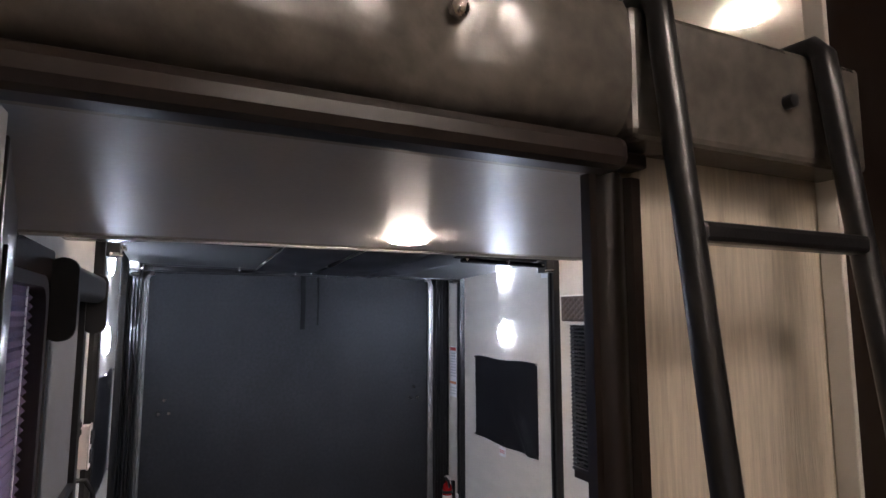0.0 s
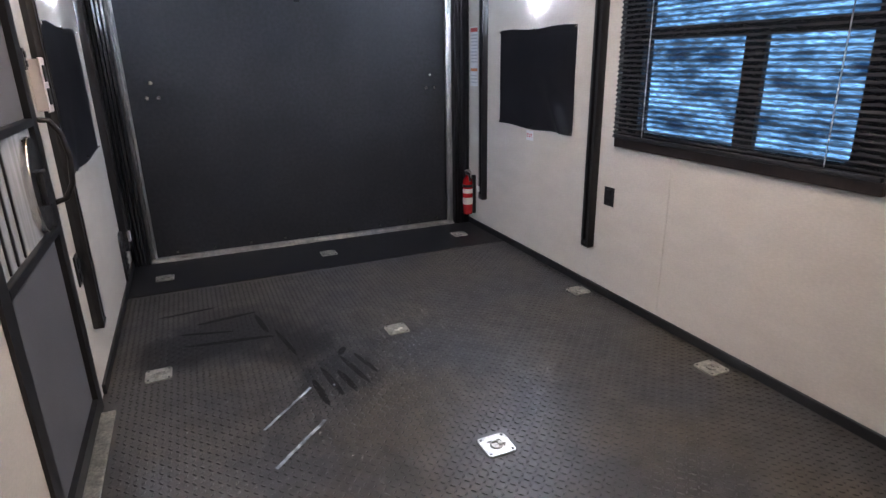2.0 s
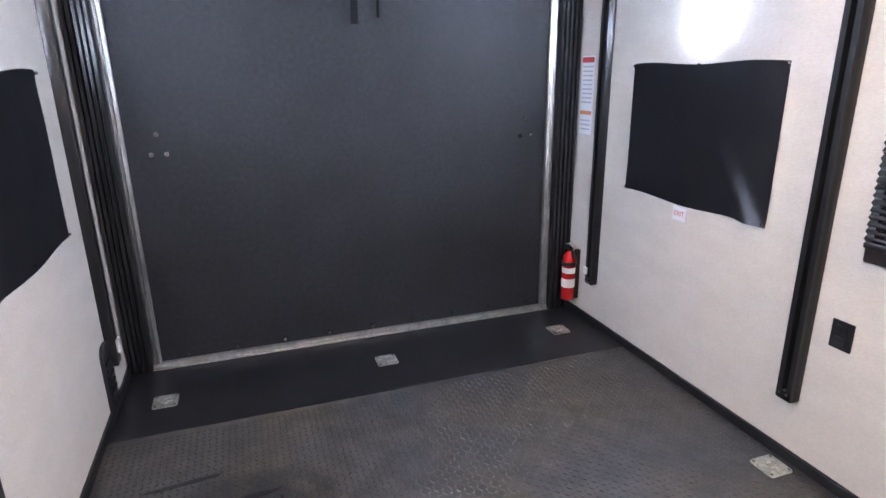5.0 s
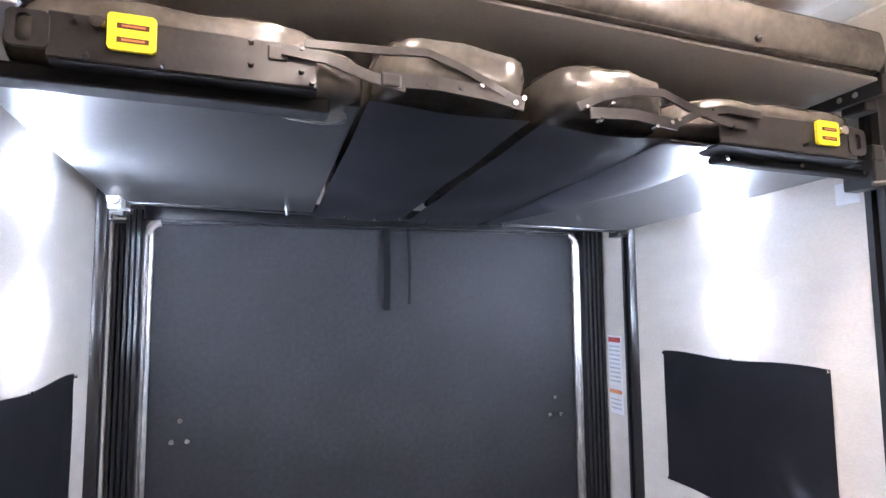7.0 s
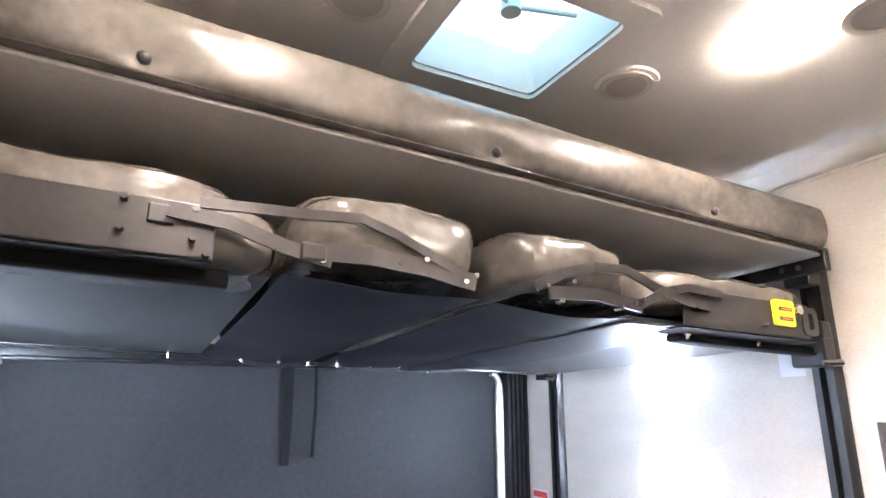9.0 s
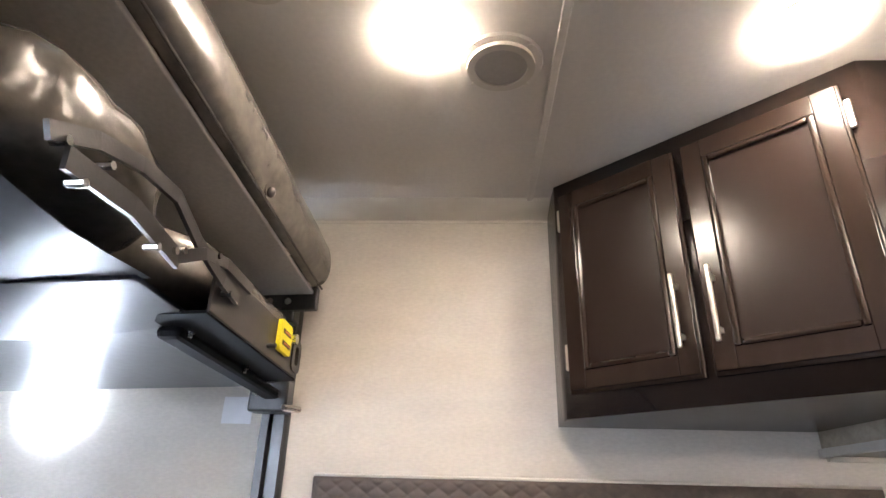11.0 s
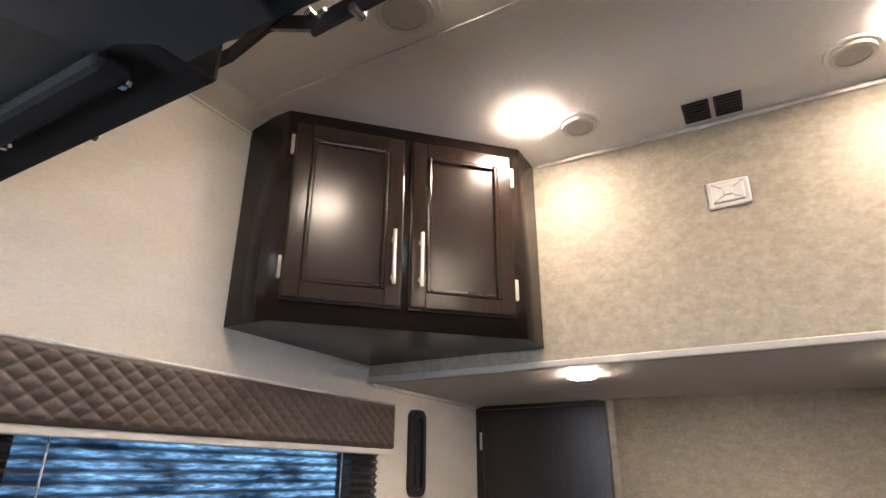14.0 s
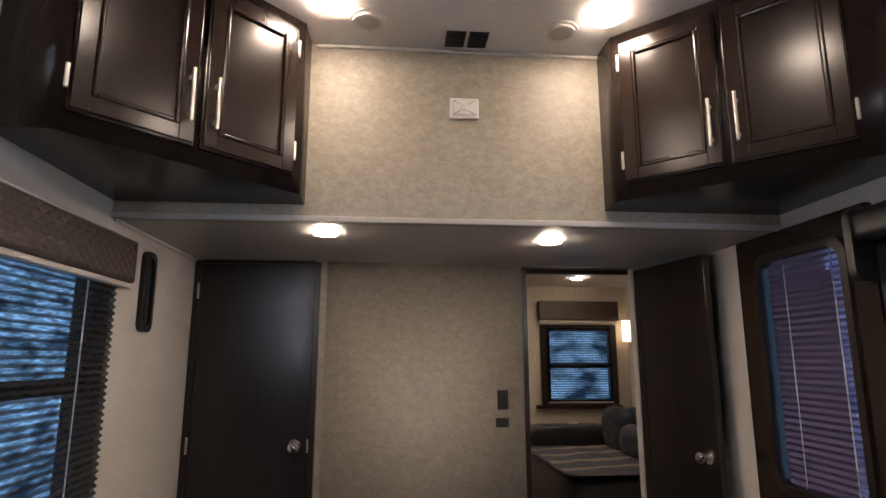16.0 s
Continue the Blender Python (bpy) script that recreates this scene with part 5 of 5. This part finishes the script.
# ---- passage door, standing open ----
d3 = tagged(thing("door_3", (0.172, -0.06, 0), "open dark wooden passage door folded back towards the wall", "door"), kind=S)
bm = boxes((0, 0.53, -0.028, 0.004, 0.012, 1.892), bevel=0.003)
turn = pose(0.172, -0.06, 0, 0, 0, 101)
bm.transform(turn)
part("door_leaf", bm, DOORSKIN, d3)
bm = boxes((0.045, 0.053, -0.032, -0.028, 0.7, 1.80), bevel=0.001)
bm.transform(turn)
part("edge_bead", bm, BLACK, d3)
for s, y in ((-1, -0.028), (1, 0.004)):
    bm = bmesh.new()
    cyl(bm, (0.475, y, 1.02), (0.475, y + s * 0.009, 1.02), 0.03, 20)
    cyl(bm, (0.475, y, 1.02), (0.475, y + s * 0.04, 1.02), 0.011, 12)
    bmesh.ops.create_uvsphere(bm, u_segments=16, v_segments=10, radius=0.025, matrix=Matrix.Translation((0.475, y + s * (0.046 if s < 0 else 0.03), 1.02)))
    bm.transform(turn)
    part("knob", bm, CHROME, d3, "bright round knob", smooth=True)


# ---- loft edge and ladder on the front-room side ----
lf = thing("loft_edge_pad", (0.75, -0.16, 1.89), "padded bronze leatherette edge of the loft with buttons", "padding")
bm = bmesh.new()
rows = []
nx, na = 60, 12
for i in range(nx + 1):
    x = -0.05 + 0.818 * i / nx
    pin = max(math.exp(-((x - b) / 0.05) ** 2) for b in (0.13, 0.567))
    row = []
    for j in range(na + 1):
        a = math.pi * j / na - math.pi / 2
        cz, cy = math.sin(a), math.cos(a)
        row.append(bm.verts.new((x, -0.15 - 0.055 * cy ** 0.7 * (1 - 0.3 * pin), 2.012 + 0.086 * math.copysign(abs(cz) ** 0.7, cz))))
    rows.append(row)
for p, q in zip(rows, rows[1:]):
    for j in range(na):
        bm.faces.new((p[j], q[j], q[j + 1], p[j + 1]))
bm.faces.new(rows[0])
bm.faces.new(rows[-1])
part("front_roll", bm, LEATHER, lf, smooth=True)
for b in (0.13, 0.567):
    bm = bmesh.new()
    bmesh.ops.create_uvsphere(bm, u_segments=12, v_segments=8, radius=0.011, matrix=Matrix.Translation((b, -0.195, 2.022)))
    part("button", bm, CHROME, lf, "domed metal button", smooth=True)
part("flat_panel", boxes((0.770, 1.186, -0.20, -0.128, 1.926, 2.074), bevel=0.008), LEATHER, lf, "flat leatherette panel behind the ladder")
part("snap", cyl(bmesh.new(), (1.023, -0.212, 2.0), (1.023, -0.20, 2.0), 0.009, 10), BLACKSTEEL, lf)
part("lower_rail", boxes((-0.05, 0.768, -0.20, -0.152, 1.888, 1.924), bevel=0.012), DARKTRIM, lf, "dark lower rail")
lm = thing("loft_mattress", (1.2, 0.35, SOF + 0.06), "brown loft mattress behind the padded edge", "mattress")
bm = bmesh.new()
cushion(bm, 0.05, 2.40, -0.11, 0.80, SOF + 0.061, SOF + 0.10, 8, wob=0.003)
part("pad", bm, LEATHER, lm, smooth=True)

ld = thing("bunk_ladder", (0.92, -0.44, 0), "black steel tube ladder leaning against the loft edge", "ladder")
for x in (0.797, 1.079):
    bm = bmesh.new()
    tube(bm, [(x, -0.445, 0.01), (x, -0.220, 2.03), (x, -0.2165, 2.065), (x, -0.205, 2.082), (x, -0.14, 2.086)], 0.0145, 14)
    part("rail", bm, BLACKSTEEL, ld)
    part("foot", cyl(bmesh.new(), (x, -0.447, 0.0), (x, -0.443, 0.035), 0.019, 14), BLACK, ld, "rubber foot")
for k in range(5):
    z = 0.417 + 0.35 * k
    y = -0.445 + 0.225 * (z - 0.01) / 2.02
    bm = bmesh.new()
    box(bm, 0.802, 1.074, y - 0.014, y + 0.014, z - 0.011, z + 0.011, bevel=0.006)
    part("rung", bm, BLACKSTEEL, ld)
tc = thing("tall_cabinet", (1.5, -0.45, 0), "tall dark espresso cabinet in the front room", "cabinet")
part("carcass", boxes((1.192, 1.80, -0.72, -0.128, 0.0, 2.58), bevel=0.004), ESPRESSO_FLAT, tc)
part("edge_strip", boxes((1.182, 1.192, -0.16, -0.128, 0, 2.58), bevel=0.003), TRIMLT, tc, "pale edge strip")

# ---- what shows of the front room through the passage ----
w3 = tagged(thing("window_3", (-0.34, -2.7, 1.02), "small window with dark frame and sheer shade", "window"), kind=S)
part("window_frame", ring(bmesh.new(), rounded(-0.72, 0.04, 0.98, 1.76, 0.01), rounded(-0.64, -0.05, 1.05, 1.70, 0.02), -2.74, -2.685, "y"), DARKTRIM, w3)
part("meeting_rail", boxes((-0.64, -0.05, -2.735, -2.715, 1.34, 1.39)), BLACK, w3)
part("window_sill", boxes((-0.74, 0.10, -2.70, -2.66, 0.965, 1.0), bevel=0.004), DARKTRIM, w3)
s3 = thing("pleated_shade", (-0.34, -2.68, 1.02), "sheer black pleated shade on the small window", "shade")
part("pleats", pleats(-0.66, -0.02, 1.03, 1.74, -2.682, 1, 0.022, 0.010, "x"), SHEER, s3, smooth=False)
part("bottom_rail", boxes((-0.66, -0.02, -2.684, -2.668, 1.015, 1.03), bevel=0.003), TRIMLT, s3, "pale bottom rail")
v3 = thing("valance", (-0.34, -2.7, 1.78), "brown padded valance with a pale rail over the small window", "valance")
part("board", boxes((-0.74, 0.06, -2.70, -2.63, 1.80, 1.99), bevel=0.012), QUILT, v3)
part("pale_rail", boxes((-0.73, 0.05, -2.695, -2.64, 1.772, 1.80), bevel=0.003), TRIMLT, v3, "pale rail")
solid("backdrop_south", boxes((-2.98, 5.4, -5.72, -5.7, -3.0, 7.0)), OUTSIDE, "overcast daylight outside", "backdrop", S)
sc = thing("wall_sconce", (-0.85, -2.61, 1.62), "glowing cylindrical wall sconce in the slide-out", "lamp")
part("back_plate", boxes((-0.85, -0.82, -2.66, -2.56, 1.58, 1.82), bevel=0.004), NICKEL, sc)
part("shade", cyl(bmesh.new(), (-0.80, -2.61, 1.60), (-0.80, -2.61, 1.80), 0.04, 20), lamp_mat("sconce_shade", (1.0, 0.8, 0.5), 5), sc, "glowing pale shade")
sf = thing("sofa_bed", (-0.35, -1.8, 0), "dark grey sofa bed with a striped blanket and pillows", "sofa")
bm = bmesh.new()
cushion(bm, -0.83, 0.30, -2.62, -1.05, 0.10, 0.66, 9, wob=0.006, seed=2)
part("seat", bm, SOFA, sf, smooth=True)
bm = bmesh.new()
cushion(bm, -0.60, 0.30, -2.66, -2.40, 0.45, 0.84, 6, wob=0.01, seed=5)
part("arm", bm, SOFA, sf, smooth=True)
bm = bmesh.new()
cushion(bm, -0.84, -0.58, -2.40, -1.10, 0.55, 1.02, 5, wob=0.015, seed=9)
part("backrest", bm, SOFA, sf, smooth=True)
bl = thing("blanket", (-0.1, -1.7, 0.66), "grey blanket with tan stripes spread on the sofa bed", "blanket")
bm = bmesh.new()
bmesh.ops.create_grid(bm, x_segments=30, y_segments=40, size=1)
for v in bm.verts:
    x, y = -0.14 + v.co.x * 0.43, -1.73 + v.co.y * 0.66
    v.co = (x, y, 0.668 + 0.012 * noise.noise((x * 6, y * 6, 0)) - 0.05 * max(0, abs(v.co.x) - 0.9) * 10 * 0.1)
part("cloth", bm, BLANKET, bl, smooth=True)
for k in range(4):
    bm = bmesh.new()
    y = -2.25 + 0.30 * k
    bmesh.ops.create_grid(bm, x_segments=24, y_segments=4, size=1)
    for v in bm.verts:
        x, yy = -0.14 + v.co.x * 0.42, y + v.co.y * 0.045 + v.co.x * 0.10
        v.co = (x, yy, 0.674 + 0.012 * noise.noise((x * 6, yy * 6, 0)))
    part("stripe", bm, BLANKET2, bl, "tan stripe", smooth=True)
for k, (y, z) in enumerate(((-2.15, 0.98), (-1.75, 0.86))):
    pl = thing("pillow", (-0.5, y, 0.7), "plump dark grey pillow leaning on the sofa back", "pillow", "sofa pillows")
    bm = bmesh.new()
    cushion(bm, -0.58, -0.38, y - 0.22, y + 0.22, 0.668, z + 0.05, 2.8, wob=0.015, seed=k * 4)
    part("cover", bm, BLANKET, pl, smooth=True)
bx = thing("remote_control", (-0.2, -2.5, 0.84), "small white remote control on the sofa arm", "remote")
part("case", boxes((-0.24, -0.15, -2.55, -2.50, 0.838, 0.862), bevel=0.005), WHITE, bx)

# ---- floor wear ----
for (x0, y0, x1, y1, w) in ((0.56, 1.63, 0.77, 1.845, 0.010), (0.57, 1.40, 0.775, 1.60, 0.013)):
    bm = bmesh.new()
    strap(bm, [(x0 + (x1 - x0) * k / 8 + 0.002 * math.sin(k * 2.1), y0 + (y1 - y0) * k / 8, 0.0052) for k in range(9)], 0.0008, w, (0, 0, 1))
    solid("chalk_scuff", bm, CHALK, "pale blue-grey scuff line on the rubber floor", "scuff", group="floor scuffs")
seen_stains = []
for (x, y, ln, a, w) in ((0.80, 1.80, 0.22, 96, 0.030), (0.86, 1.86, 0.25, 98, 0.028), (0.92, 1.84, 0.20, 100, 0.028), (0.97, 1.92, 0.28, 102, 0.026), (1.03, 1.95, 0.22, 104, 0.024), (0.96, 2.10, 0.08, 60, 0.03),
                          (0.50, 2.70, 0.30, 8, 0.030), (0.50, 2.42, 0.42, 172, 0.034), (0.40, 2.56, 0.26, 165, 0.022), (0.66, 2.56, 0.24, 98, 0.028), (0.74, 2.30, 0.30, 100, 0.022), (0.32, 2.86, 0.26, 5, 0.02)):
    bm = bmesh.new()
    o = []
    for k in range(20):
        t = k * math.tau / 20
        r = 1 + 0.22 * noise.noise((x * 9 + math.cos(t) * 2, y * 9 + math.sin(t) * 2, 0))
        px, py = ln / 2 * math.cos(t) * r, w / 2 * math.sin(t) * r
        ca, sa = math.cos(radians(a)), math.sin(radians(a))
        o.append((x + px * ca - py * sa, y + px * sa + py * ca))
    prism(bm, o, 0.0002, 0.0012 + 0.00004 * len(seen_stains))
    seen_stains.append(x)
    solid("dark_floor_stain", bm, WETMARK, "dark damp streak on the rubber floor", "stain", group="floor stains")

# tread bars of the rubber floor
pitch, half, wid, hgt = 0.0245, 0.0108, 0.0046, 0.0026
vv, ff = [], []
for i in range(int(W / pitch) - 1):
    for j in range(int(3.20 / pitch)):
        cx, cy = 0.018 + (i + 0.5) * pitch, 0.006 + (j + 0.5) * pitch
        if cx > W - 0.02 or (cx < 0.06 and 1.33 < cy < 2.07):
            continue
        if any(abs(cx - rx) < 0.06 and abs(cy - ry) < 0.06 for rx, ry in ((0.20, 2.22), (1.26, 2.20), (2.35, 2.22), (2.34, 1.28), (1.275, 1.21), (0.20, 1.21))):
            continue
        a = radians(45 if (i + j) % 2 else -45)
        ca, sa = math.cos(a), math.sin(a)
        n0 = len(vv)
        for px, py, pz in ((-half, 0, 0), (0, -wid, 0), (half, 0, 0), (0, wid, 0), (-half * 0.45, 0, hgt), (half * 0.45, 0, hgt)):
            vv.append((cx + px * ca - py * sa, cy + px * sa + py * ca, pz))
        ff += [(n0, n0 + 1, n0 + 5, n0 + 4), (n0 + 1, n0 + 2, n0 + 5), (n0 + 2, n0 + 3, n0 + 4, n0 + 5), (n0 + 3, n0, n0 + 4)]
me = bpy.data.meshes.new("floor_tread")
me.from_pydata(vv, [], ff)
me.materials.append(TREADTOP)
tagged(new("floor_tread", me), "raised diamond tread bars of the black rubber floor", "floor tread", kind="stuff")
